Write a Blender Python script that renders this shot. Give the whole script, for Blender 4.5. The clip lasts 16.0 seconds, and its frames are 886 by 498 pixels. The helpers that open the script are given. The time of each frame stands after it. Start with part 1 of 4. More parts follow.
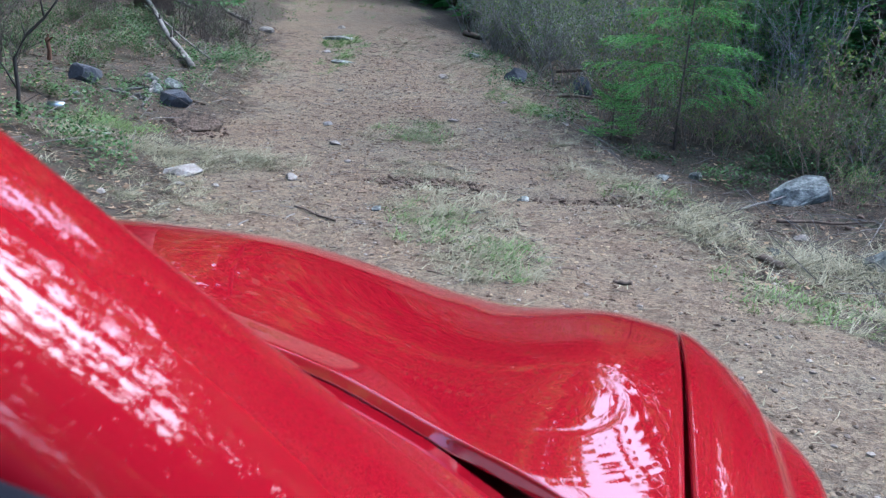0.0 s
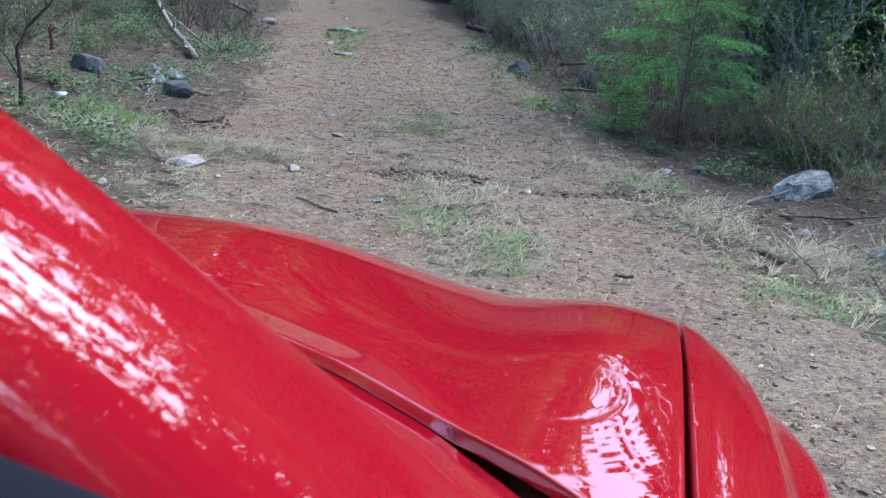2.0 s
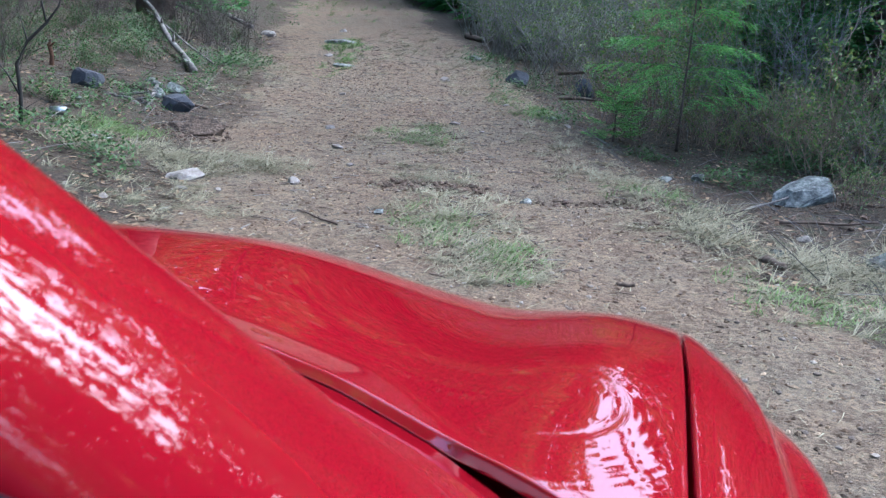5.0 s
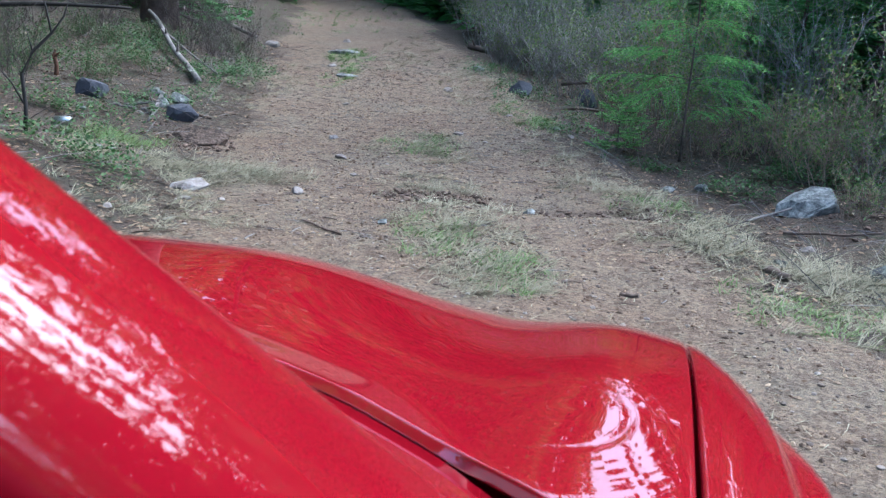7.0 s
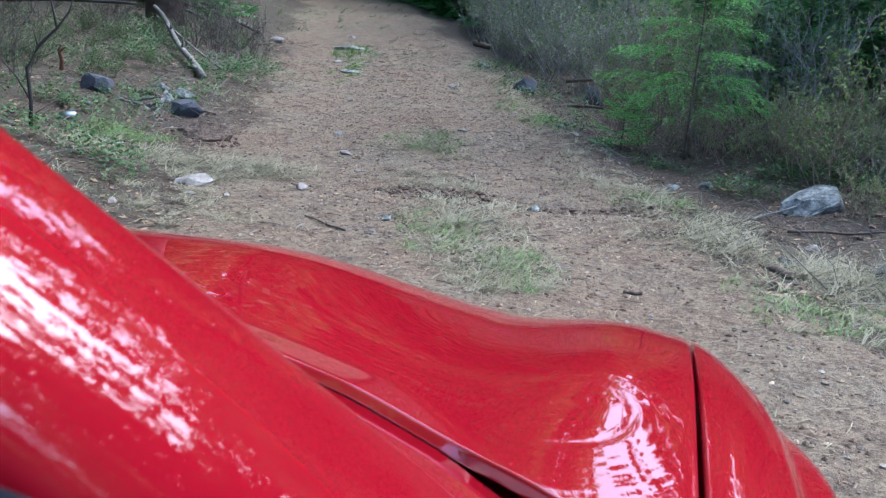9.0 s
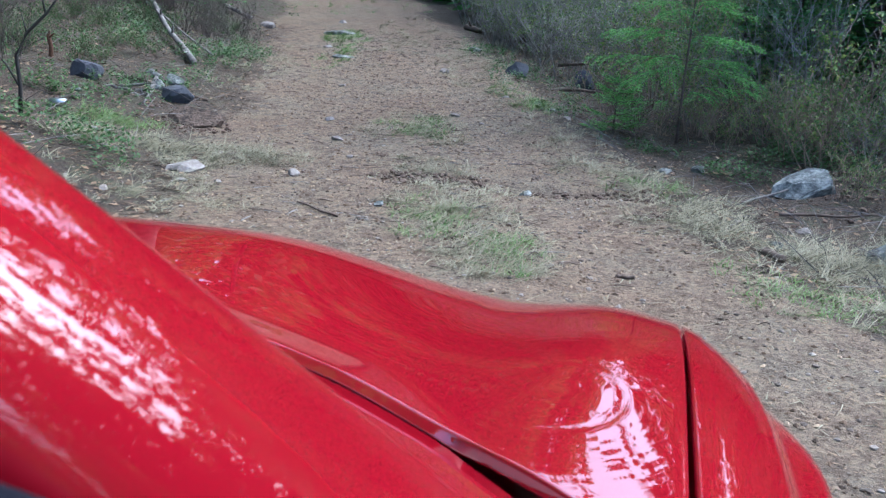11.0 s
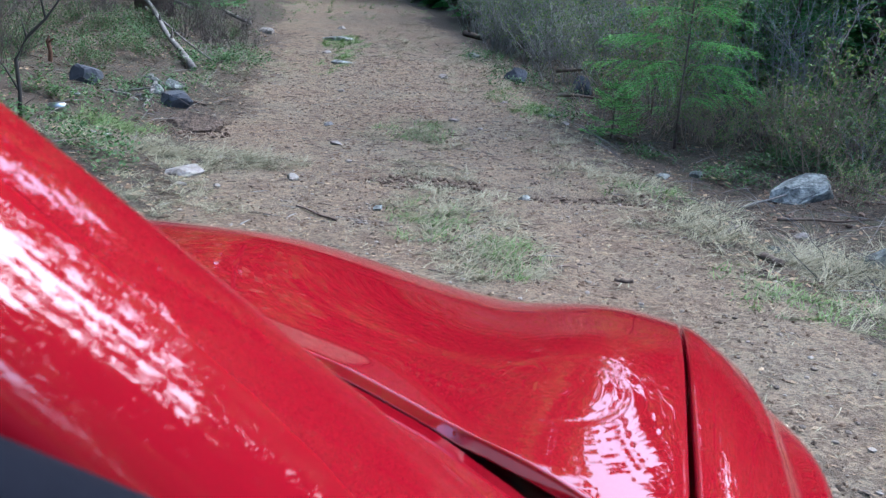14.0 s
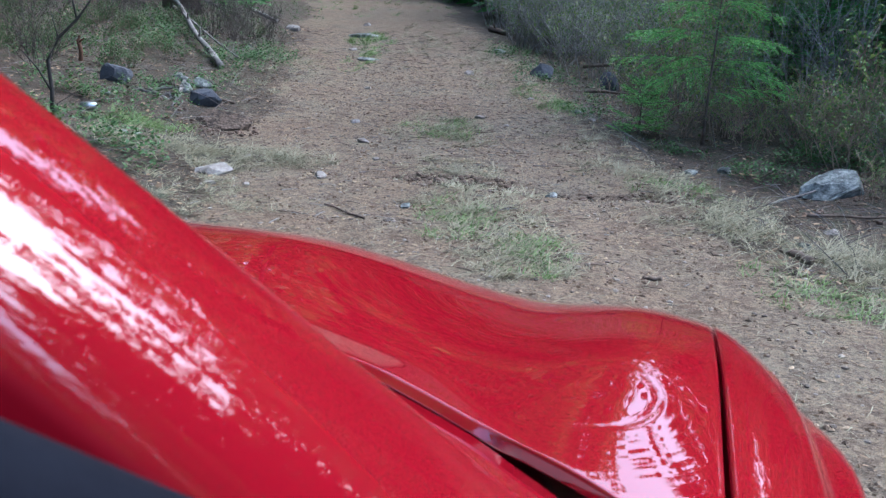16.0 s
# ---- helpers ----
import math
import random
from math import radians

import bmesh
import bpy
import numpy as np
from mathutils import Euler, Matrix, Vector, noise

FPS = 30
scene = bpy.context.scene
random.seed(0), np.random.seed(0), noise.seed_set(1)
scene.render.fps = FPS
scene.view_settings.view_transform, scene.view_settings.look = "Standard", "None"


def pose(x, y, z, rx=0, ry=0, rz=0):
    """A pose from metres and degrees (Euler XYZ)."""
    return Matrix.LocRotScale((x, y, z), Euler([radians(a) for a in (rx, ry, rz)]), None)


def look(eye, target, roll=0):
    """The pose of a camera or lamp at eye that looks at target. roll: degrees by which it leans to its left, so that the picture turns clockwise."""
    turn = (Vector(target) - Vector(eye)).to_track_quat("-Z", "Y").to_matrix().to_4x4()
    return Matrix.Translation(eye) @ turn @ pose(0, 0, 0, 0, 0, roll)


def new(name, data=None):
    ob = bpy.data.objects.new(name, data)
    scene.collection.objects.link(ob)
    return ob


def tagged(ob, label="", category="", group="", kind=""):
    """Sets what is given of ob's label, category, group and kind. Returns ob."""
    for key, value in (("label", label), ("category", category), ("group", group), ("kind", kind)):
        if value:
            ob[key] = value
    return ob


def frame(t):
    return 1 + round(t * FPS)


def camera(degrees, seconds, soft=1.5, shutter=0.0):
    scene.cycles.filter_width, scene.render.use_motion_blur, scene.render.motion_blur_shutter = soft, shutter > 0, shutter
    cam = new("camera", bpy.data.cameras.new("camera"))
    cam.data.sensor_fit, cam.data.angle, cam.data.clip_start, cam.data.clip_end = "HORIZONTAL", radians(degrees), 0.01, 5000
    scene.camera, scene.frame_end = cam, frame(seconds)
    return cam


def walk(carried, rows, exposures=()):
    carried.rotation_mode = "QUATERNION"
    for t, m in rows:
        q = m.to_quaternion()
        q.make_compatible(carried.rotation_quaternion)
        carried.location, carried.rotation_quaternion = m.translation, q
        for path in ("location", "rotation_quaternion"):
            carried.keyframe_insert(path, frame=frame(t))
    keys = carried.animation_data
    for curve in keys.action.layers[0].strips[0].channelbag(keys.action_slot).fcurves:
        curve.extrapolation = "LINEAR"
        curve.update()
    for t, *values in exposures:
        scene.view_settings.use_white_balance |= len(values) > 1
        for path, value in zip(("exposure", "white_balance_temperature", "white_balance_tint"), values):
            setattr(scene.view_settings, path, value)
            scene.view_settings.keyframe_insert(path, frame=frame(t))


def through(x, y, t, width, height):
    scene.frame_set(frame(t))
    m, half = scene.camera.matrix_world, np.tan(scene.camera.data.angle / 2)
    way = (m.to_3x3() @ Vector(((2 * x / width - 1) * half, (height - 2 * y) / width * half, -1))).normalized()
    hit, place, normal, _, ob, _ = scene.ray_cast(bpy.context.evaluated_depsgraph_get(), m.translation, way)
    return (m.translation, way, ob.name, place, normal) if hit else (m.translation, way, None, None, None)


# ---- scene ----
cam = camera(50, 16.0, soft=1.25)
PATH = [
    (0, look((0.2077, 0.1644, 1.3483), (0.1713, 2.0848, 0.7910), 3.99)),
    (0.5, look((0.2098, 0.1717, 1.3491), (0.1673, 2.0962, 0.8067), 4.30)),
    (1, look((0.2076, 0.1695, 1.3451), (0.1679, 2.0918, 0.7944), 4.42)),
    (1.5, look((0.2077, 0.1642, 1.3455), (0.1709, 2.0820, 0.7792), 4.02)),
    (2, look((0.2084, 0.1647, 1.3430), (0.1693, 2.0809, 0.7715), 4.34)),
    (2.5, look((0.2064, 0.1641, 1.3483), (0.1730, 2.0821, 0.7822), 4.16)),
    (3, look((0.2100, 0.1648, 1.3423), (0.1793, 2.0819, 0.7733), 3.95)),
    (3.5, look((0.2078, 0.1615, 1.3412), (0.1668, 2.0764, 0.7653), 3.86)),
    (4, look((0.2101, 0.1646, 1.3483), (0.1695, 2.0841, 0.7881), 3.72)),
    (6.5, look((0.2099, 0.1701, 1.3465), (0.1633, 2.0943, 0.8029), 3.57)),
    (7, look((0.2040, 0.1667, 1.3507), (0.1542, 2.0938, 0.8180), 3.69)),
    (7.5, look((0.2064, 0.1679, 1.3413), (0.1503, 2.0913, 0.7959), 4.07)),
    (8, look((0.1977, 0.1619, 1.3401), (0.1483, 2.0776, 0.7678), 4.65)),
    (8.5, look((0.1973, 0.1646, 1.3502), (0.1481, 2.0862, 0.7980), 4.42)),
    (9, look((0.2044, 0.1652, 1.3495), (0.1467, 2.0902, 0.8099), 3.90)),
    (9.5, look((0.2101, 0.1678, 1.3419), (0.1586, 2.0866, 0.7801), 3.57)),
    (10, look((0.2044, 0.1679, 1.3437), (0.1548, 2.0838, 0.7720), 4.01)),
    (12.5, look((0.2080, 0.1513, 1.3655), (0.1772, 2.0762, 0.8234), 2.90)),
    (13, look((0.2038, 0.1518, 1.3605), (0.1623, 2.0817, 0.8370), 2.91)),
    (13.5, look((0.1966, 0.1391, 1.3619), (0.1415, 2.0631, 0.8183), 3.73)),
    (14, look((0.2033, 0.1518, 1.3437), (0.1658, 2.0725, 0.7871), 3.77)),
    (14.5, look((0.2025, 0.1582, 1.3421), (0.1493, 2.0834, 0.8028), 3.47)),
    (15, look((0.2007, 0.1616, 1.3382), (0.1295, 2.0887, 0.8080), 3.62)),
    (15.5, look((0.2021, 0.1741, 1.3243), (0.1195, 2.1073, 0.8184), 3.44)),
    (16, look((0.1903, 0.1384, 1.3593), (0.1005, 2.0537, 0.7905), 3.24)),
]
cam.data.dof.use_dof, cam.data.dof.focus_distance, cam.data.dof.aperture_fstop = True, 4.0, 14
walk(cam, PATH, exposures=((0, 2.15, 4850, 6), (13, 2.12, 4850, 6), (15.2, 2.1, 4850, 6), (16, 1.98, 4850, 6)))

# ---- daylight: bright overcast sky over a forest clearing ----
world = bpy.data.worlds.new("sky")
scene.world = world
world.use_nodes = True
wn = world.node_tree.nodes
sky = wn.new("ShaderNodeTexSky")
sky.sky_type, sky.sun_disc = "NISHITA", False
SUN_ELEV, SUN_ROT = radians(54), radians(58)
sky.sun_elevation, sky.sun_rotation = SUN_ELEV, SUN_ROT
sky.air_density, sky.dust_density, sky.ozone_density = 1.0, 8.0, 1.0
wn["Background"].inputs["Strength"].default_value = 0.15
world.node_tree.links.new(sky.outputs[0], wn["Background"].inputs["Color"])
sun_data = bpy.data.lights.new("sun", "SUN")
sun_data.energy, sun_data.angle, sun_data.color = 0.06, radians(34), (1.0, 0.98, 0.95)
sun = new("sun", sun_data)
SUN_DIR = Vector((math.sin(SUN_ROT) * math.cos(SUN_ELEV), math.cos(SUN_ROT) * math.cos(SUN_ELEV), math.sin(SUN_ELEV)))
sun.matrix_world = look(SUN_DIR * 60, (0, 0, 0))


# ---- materials ----
def material(name, rough=0.8, **inputs):
    m = bpy.data.materials.new(name)
    m.use_nodes = True
    b = m.node_tree.nodes["Principled BSDF"]
    b.inputs["Roughness"].default_value = rough
    for key, value in inputs.items():
        b.inputs[key.replace("_", " ")].default_value = value
    return m, m.node_tree.nodes, m.node_tree.links, b


def ramp(n, l, fac, stops):
    r = n.new("ShaderNodeValToRGB")
    while len(r.color_ramp.elements) < len(stops):
        r.color_ramp.elements.new(0.5)
    for e, (p, c) in zip(r.color_ramp.elements, stops):
        e.position, e.color = p, (*c, 1)
    l.new(fac, r.inputs[0])
    return r.outputs[0]


def noise_tex(n, l, scale, detail=6, rough=0.6, coords="Object"):
    tc = n.new("ShaderNodeTexCoord")
    t = n.new("ShaderNodeTexNoise")
    t.inputs["Scale"].default_value, t.inputs["Detail"].default_value, t.inputs["Roughness"].default_value = scale, detail, rough
    l.new(tc.outputs[coords], t.inputs["Vector"])
    return t.outputs["Fac"]


def mixc(n, l, fac, a, b, mode="MIX"):
    m = n.new("ShaderNodeMix")
    m.data_type, m.blend_type = "RGBA", mode
    for sock, v in ((m.inputs[0], fac), (m.inputs[6], a), (m.inputs[7], b)):
        if hasattr(v, "links"):
            l.new(v, sock)
        else:
            sock.default_value = v if isinstance(v, float) else (*v, 1)
    return m.outputs[2]


def maths(n, l, op, a, b):
    m = n.new("ShaderNodeMath")
    m.operation = op
    for sock, v in ((m.inputs[0], a), (m.inputs[1], b)):
        if hasattr(v, "links"):
            l.new(v, sock)
        else:
            sock.default_value = v
    return m.outputs[0]


def bump(n, l, b, height, strength, dist):
    k = n.new("ShaderNodeBump")
    k.inputs["Strength"].default_value, k.inputs["Distance"].default_value = strength, dist
    l.new(height, k.inputs["Height"])
    l.new(k.outputs[0], b.inputs["Normal"])


def mottled(name, stops, scale, rough=0.85, fine=0.0, strength=0.4, dist=0.005, **inputs):
    """A surface whose colour wanders over noise at two scales, with fine relief."""
    m, n, l, b = material(name, rough, **inputs)
    a = noise_tex(n, l, scale)
    f = noise_tex(n, l, fine or scale * 9, 4)
    both = maths(n, l, "ADD", maths(n, l, "MULTIPLY", a, 0.65), maths(n, l, "MULTIPLY", f, 0.35))
    l.new(ramp(n, l, both, stops), b.inputs["Base Color"])
    bump(n, l, b, f, strength, dist)
    return m


def leafy(name, dark, mid, light, rough=0.55, through=0.25):
    """Foliage and blades: each island its own tint."""
    m, n, l, b = material(name, rough)
    g = n.new("ShaderNodeNewGeometry")
    a = noise_tex(n, l, 2.2, 3)
    v = maths(n, l, "ADD", maths(n, l, "MULTIPLY", g.outputs["Random Per Island"], 0.6), maths(n, l, "MULTIPLY", a, 0.4))
    c = ramp(n, l, v, [(0.1, dark), (0.5, mid), (0.9, light)])
    l.new(c, b.inputs["Base Color"])
    tr = n.new("ShaderNodeBsdfTranslucent")
    l.new(c, tr.inputs["Color"])
    mx = n.new("ShaderNodeMixShader")
    mx.inputs[0].default_value = through
    l.new(b.outputs[0], mx.inputs[1])
    l.new(tr.outputs[0], mx.inputs[2])
    l.new(mx.outputs[0], n["Material Output"].inputs["Surface"])
    return m


def ground_material():
    m, n, l, b = material("forest_soil", 0.95)
    at = n.new("ShaderNodeAttribute")
    at.attribute_name = "track"
    big = noise_tex(n, l, 0.9, 5)
    mid = noise_tex(n, l, 6.0, 6, 0.7)
    fine = noise_tex(n, l, 55.0, 5, 0.7)
    grit = noise_tex(n, l, 230.0, 3, 0.7)
    soil = ramp(n, l, big, [(0.32, (0.155, 0.096, 0.061)), (0.5, (0.172, 0.126, 0.086)), (0.66, (0.158, 0.138, 0.104))])
    speck = ramp(n, l, fine, [(0.36, (0.043, 0.035, 0.026)), (0.46, (0.153, 0.115, 0.075)), (0.56, (0.208, 0.162, 0.106)), (0.68, (0.290, 0.245, 0.180))])
    soil = mixc(n, l, 0.52, soil, speck)
    blot = ramp(n, l, mid, [(0.33, (0.55, 0.50, 0.48)), (0.52, (1, 1, 1)), (0.75, (1.12, 1.08, 1.04))])
    soil = mixc(n, l, 0.8, soil, blot, "MULTIPLY")
    grain = ramp(n, l, grit, [(0.36, (0.42, 0.40, 0.38)), (0.47, (0.88, 0.87, 0.86)), (0.56, (1.08, 1.07, 1.06)), (0.66, (1.75, 1.72, 1.68))])
    soil = mixc(n, l, 0.6, soil, grain, "MULTIPLY")
    crumb = ramp(n, l, noise_tex(n, l, 22.0, 6, 0.75), [(0.40, (0.50, 0.46, 0.43)), (0.50, (1, 1, 1)), (0.62, (1.18, 1.16, 1.13))])
    soil = mixc(n, l, 0.8, soil, crumb, "MULTIPLY")
    duff = ramp(n, l, fine, [(0.33, (0.016, 0.012, 0.009)), (0.48, (0.044, 0.030, 0.020)), (0.6, (0.078, 0.055, 0.038)), (0.74, (0.13, 0.105, 0.080))])
    duff = mixc(n, l, 0.8, duff, grain, "MULTIPLY")
    moss = ramp(n, l, mid, [(0.50, (0, 0, 0)), (0.64, (1, 1, 1))])
    duff = mixc(n, l, maths(n, l, "MULTIPLY", moss, 0.5), duff, (0.045, 0.065, 0.026))
    edge = maths(n, l, "ADD", at.outputs["Fac"], maths(n, l, "MULTIPLY", maths(n, l, "SUBTRACT", mid, 0.5), 1.3))
    mask = ramp(n, l, edge, [(0.35, (0, 0, 0)), (0.65, (1, 1, 1))])
    l.new(mixc(n, l, mask, duff, soil), b.inputs["Base Color"])
    h = maths(n, l, "ADD", maths(n, l, "MULTIPLY", fine, 0.8), maths(n, l, "MULTIPLY", grit, 0.35))
    bump(n, l, b, maths(n, l, "ADD", h, mid), 0.9, 0.03)
    return m


def paint_material():
    m, n, l, b = material("red_paint", 0.38, Coat_Weight=1.0, Coat_Roughness=0.02, Coat_IOR=2.0, Specular_IOR_Level=0.0)
    a = noise_tex(n, l, 3.0, 4)
    l.new(ramp(n, l, a, [(0.3, (0.172, 0.0018, 0.0082)), (0.7, (0.190, 0.0025, 0.0094))]), b.inputs["Base Color"])
    dust = noise_tex(n, l, 38.0, 6, 0.7)
    l.new(ramp(n, l, dust, [(0.45, (0.012, 0.012, 0.012)), (0.75, (0.028, 0.028, 0.028))]), b.inputs["Coat Roughness"])
    k = n.new("ShaderNodeBump")
    k.inputs["Strength"].default_value, k.inputs["Distance"].default_value = 0.03, 0.002
    l.new(noise_tex(n, l, 9.0, 2), k.inputs["Height"])
    l.new(k.outputs[0], b.inputs["Coat Normal"])
    return m


SOIL = ground_material()
PAINT = paint_material()
RUBBER = mottled("black_rubber", [(0.3, (0.004, 0.0045, 0.008)), (0.7, (0.007, 0.008, 0.013))], 20, 0.85, strength=0.1, Specular_IOR_Level=0.05)
PLASTIC = mottled("black_plastic", [(0.3, (0.010, 0.010, 0.011)), (0.7, (0.022, 0.022, 0.024))], 60, 0.7, strength=0.3, dist=0.001)
METAL = mottled("brushed_alloy", [(0.3, (0.42, 0.43, 0.44)), (0.7, (0.55, 0.56, 0.57))], 30, 0.35, strength=0.05, Metallic=1.0)
GLASS = material("tinted_glass", 0.02, Base_Color=(0.05, 0.06, 0.06, 1), Transmission_Weight=0.6, IOR=1.45)[0]
LENS = material("lamp_lens", 0.05, Base_Color=(0.8, 0.82, 0.84, 1), Transmission_Weight=0.7, IOR=1.5)[0]
BARK = mottled("conifer_bark", [(0.3, (0.045, 0.034, 0.028)), (0.55, (0.13, 0.10, 0.085)), (0.75, (0.22, 0.19, 0.165))], 7, 0.95, fine=40, strength=0.9, dist=0.02)
TWIG = mottled("grey_twig", [(0.3, (0.12, 0.114, 0.108)), (0.55, (0.24, 0.228, 0.216)), (0.75, (0.40, 0.388, 0.37))], 9, 0.9)
DARKTWIG = mottled("dark_twig", [(0.3, (0.03, 0.024, 0.022)), (0.7, (0.105, 0.086, 0.077))], 9, 0.9)
BROWNTWIG = mottled("brown_twig", [(0.3, (0.132, 0.094, 0.072)), (0.55, (0.265, 0.194, 0.152)), (0.75, (0.434, 0.350, 0.287))], 9, 0.9)
BLACKWOOD = mottled("black_bark", [(0.3, (0.010, 0.009, 0.008)), (0.7, (0.035, 0.030, 0.027))], 14, 0.9)
RUSTWOOD = mottled("rotten_wood", [(0.35, (0.033, 0.016, 0.009)), (0.5, (0.083, 0.039, 0.021)), (0.7, (0.143, 0.078, 0.046))], 14, 0.95, fine=70, strength=0.7)
DEADWOOD = mottled("bleached_deadwood", [(0.35, (0.060, 0.051, 0.047)), (0.5, (0.145, 0.132, 0.123)), (0.7, (0.272, 0.255, 0.242))], 8, 0.9, fine=70, strength=0.6)
BROWNWOOD = mottled("weathered_wood", [(0.3, (0.045, 0.032, 0.024)), (0.7, (0.16, 0.12, 0.09))], 12, 0.9, fine=60, strength=0.6)
NEEDLES = leafy("fir_needles", (0.028, 0.095, 0.024), (0.064, 0.182, 0.043), (0.12, 0.28, 0.068), through=0.4)
YOUNG = leafy("young_fir_needles", (0.062, 0.181, 0.043), (0.156, 0.362, 0.083), (0.312, 0.575, 0.144), through=0.45)
BUDS = leafy("spring_leaves", (0.045, 0.090, 0.028), (0.13, 0.215, 0.06), (0.32, 0.37, 0.095), through=0.4)
FORB = leafy("low_green_leaves", (0.022, 0.056, 0.016), (0.047, 0.106, 0.026), (0.094, 0.172, 0.047), through=0.35)
STRAW = leafy("dry_grass", (0.100, 0.091, 0.052), (0.209, 0.194, 0.122), (0.351, 0.337, 0.234), 0.7, 0.2)
GREENGRASS = leafy("green_grass", (0.05, 0.095, 0.022), (0.105, 0.175, 0.042), (0.20, 0.265, 0.08), 0.6, 0.3)
LITTER = leafy("needle_litter", (0.021, 0.013, 0.007), (0.089, 0.054, 0.030), (0.318, 0.230, 0.139), 0.9, 0.0)
GREYSTONE = mottled("grey_granite", [(0.38, (0.043, 0.046, 0.045)), (0.46, (0.093, 0.102, 0.099)), (0.53, (0.167, 0.179, 0.171)), (0.62, (0.290, 0.304, 0.286))], 9, 0.9, fine=45, strength=0.6, dist=0.01)
DARKSTONE = mottled("dark_basalt", [(0.3, (0.025, 0.028, 0.036)), (0.55, (0.053, 0.058, 0.073)), (0.75, (0.096, 0.102, 0.122))], 6, 0.9, fine=50, strength=0.6, dist=0.01)
LITTERSTONE = leafy("pebble_stone", (0.050, 0.040, 0.033), (0.150, 0.122, 0.095), (0.31, 0.28, 0.24), 0.9, 0.0)
CLOD = leafy("damp_soil_and_shade", (0.045, 0.03, 0.022), (0.10, 0.068, 0.048), (0.17, 0.12, 0.088), 0.95, 0.0)
CRUMB = leafy("grit_and_bark", (0.020, 0.013, 0.008), (0.121, 0.080, 0.048), (0.462, 0.360, 0.238), 0.95, 0.0)
PALESTONE = mottled("pale_quartz", [(0.34, (0.111, 0.097, 0.081)), (0.5, (0.207, 0.183, 0.165)), (0.66, (0.339, 0.325, 0.302))], 8, 0.85, fine=70, strength=0.5, dist=0.006)


# ---- mesh helpers ----
def mesh_of(name, verts, faces, mat, smooth=True):
    me = bpy.data.meshes.new(name)
    me.from_pydata([tuple(v) for v in verts], [], [tuple(f) for f in faces])
    me.materials.append(mat)
    if smooth:
        me.polygons.foreach_set("use_smooth", [True] * len(me.polygons))
    me.update()
    return me


def part(name, me, parent, label="", m=None):
    ob = new(name, me)
    ob.parent = parent
    if m is not None:
        ob.matrix_basis = m
    if label:
        ob["label"] = label
    return ob


def sheet(fn, na, nb):
    """Quads over a grid; fn(a, b) with a and b from 0 to 1."""
    verts = [fn(i / na, j / nb) for j in range(nb + 1) for i in range(na + 1)]
    faces = [(j * (na + 1) + i, j * (na + 1) + i + 1, (j + 1) * (na + 1) + i + 1, (j + 1) * (na + 1) + i) for j in range(nb) for i in range(na)]
    return verts, faces


class Pile:
    """Collects many small pieces into one mesh."""

    def __init__(self):
        self.v, self.f = [], []

    def tube(self, pts, radii, sides=4):
        base, up = len(self.v), Vector((0.31, 0.17, 0.93))
        for i, p in enumerate(pts):
            d = (pts[min(i + 1, len(pts) - 1)] - pts[max(i - 1, 0)])
            d = d.normalized() if d.length > 1e-9 else Vector((0, 0, 1))
            a = d.cross(up)
            a = a.normalized() if a.length > 1e-3 else Vector((1, 0, 0))
            b = d.cross(a)
            for k in range(sides):
                t = 2 * math.pi * k / sides
                self.v.append(p + (a * math.cos(t) + b * math.sin(t)) * radii[i])
        for i in range(len(pts) - 1):
            for k in range(sides):
                a0, a1 = base + i * sides + k, base + i * sides + (k + 1) % sides
                self.f.append((a0, a1, a1 + sides, a0 + sides))
        self.f.append(tuple(base + (len(pts) - 1) * sides + k for k in range(sides)))
        self.f.append(tuple(base + sides - 1 - k for k in range(sides)))

    def leaf(self, p, d, side, length, width):
        """A pointed leaf or needle of two triangles folded along its spine."""
        n = len(self.v)
        m = p + d * (length * 0.45)
        self.v += [p, m + side * width * 0.5, p + d * length, m - side * width * 0.5]
        self.f.append((n, n + 1, n + 2, n + 3))

    def blade(self, p, d, bend, length, width, segs=3):
        n, side = len(self.v), d.cross(Vector((0.2, 0.1, 1)))
        side = side.normalized() if side.length > 1e-3 else Vector((1, 0, 0))
        q, step = p.copy(), length / segs
        for i in range(segs + 1):
            w = width * (1 - 0.85 * i / segs) * 0.5
            self.v += [q - side * w, q + side * w]
            d = (d + bend).normalized()
            q = q + d * step
        for i in range(segs):
            self.f.append((n + 2 * i, n + 2 * i + 1, n + 2 * i + 3, n + 2 * i + 2))

    def mesh(self, name, mat, smooth=True):
        return mesh_of(name, self.v, self.f, mat, smooth)


# ---- ground ----
def sstep(a, b, x):
    t = min(1.0, max(0.0, (x - a) / (b - a)))
    return t * t * (3 - 2 * t)


def road_x(y):
    s = min(max(y, -30), 45) - 5
    return 0.12 - 0.13 * s - 0.0012 * max(s, 0) ** 2


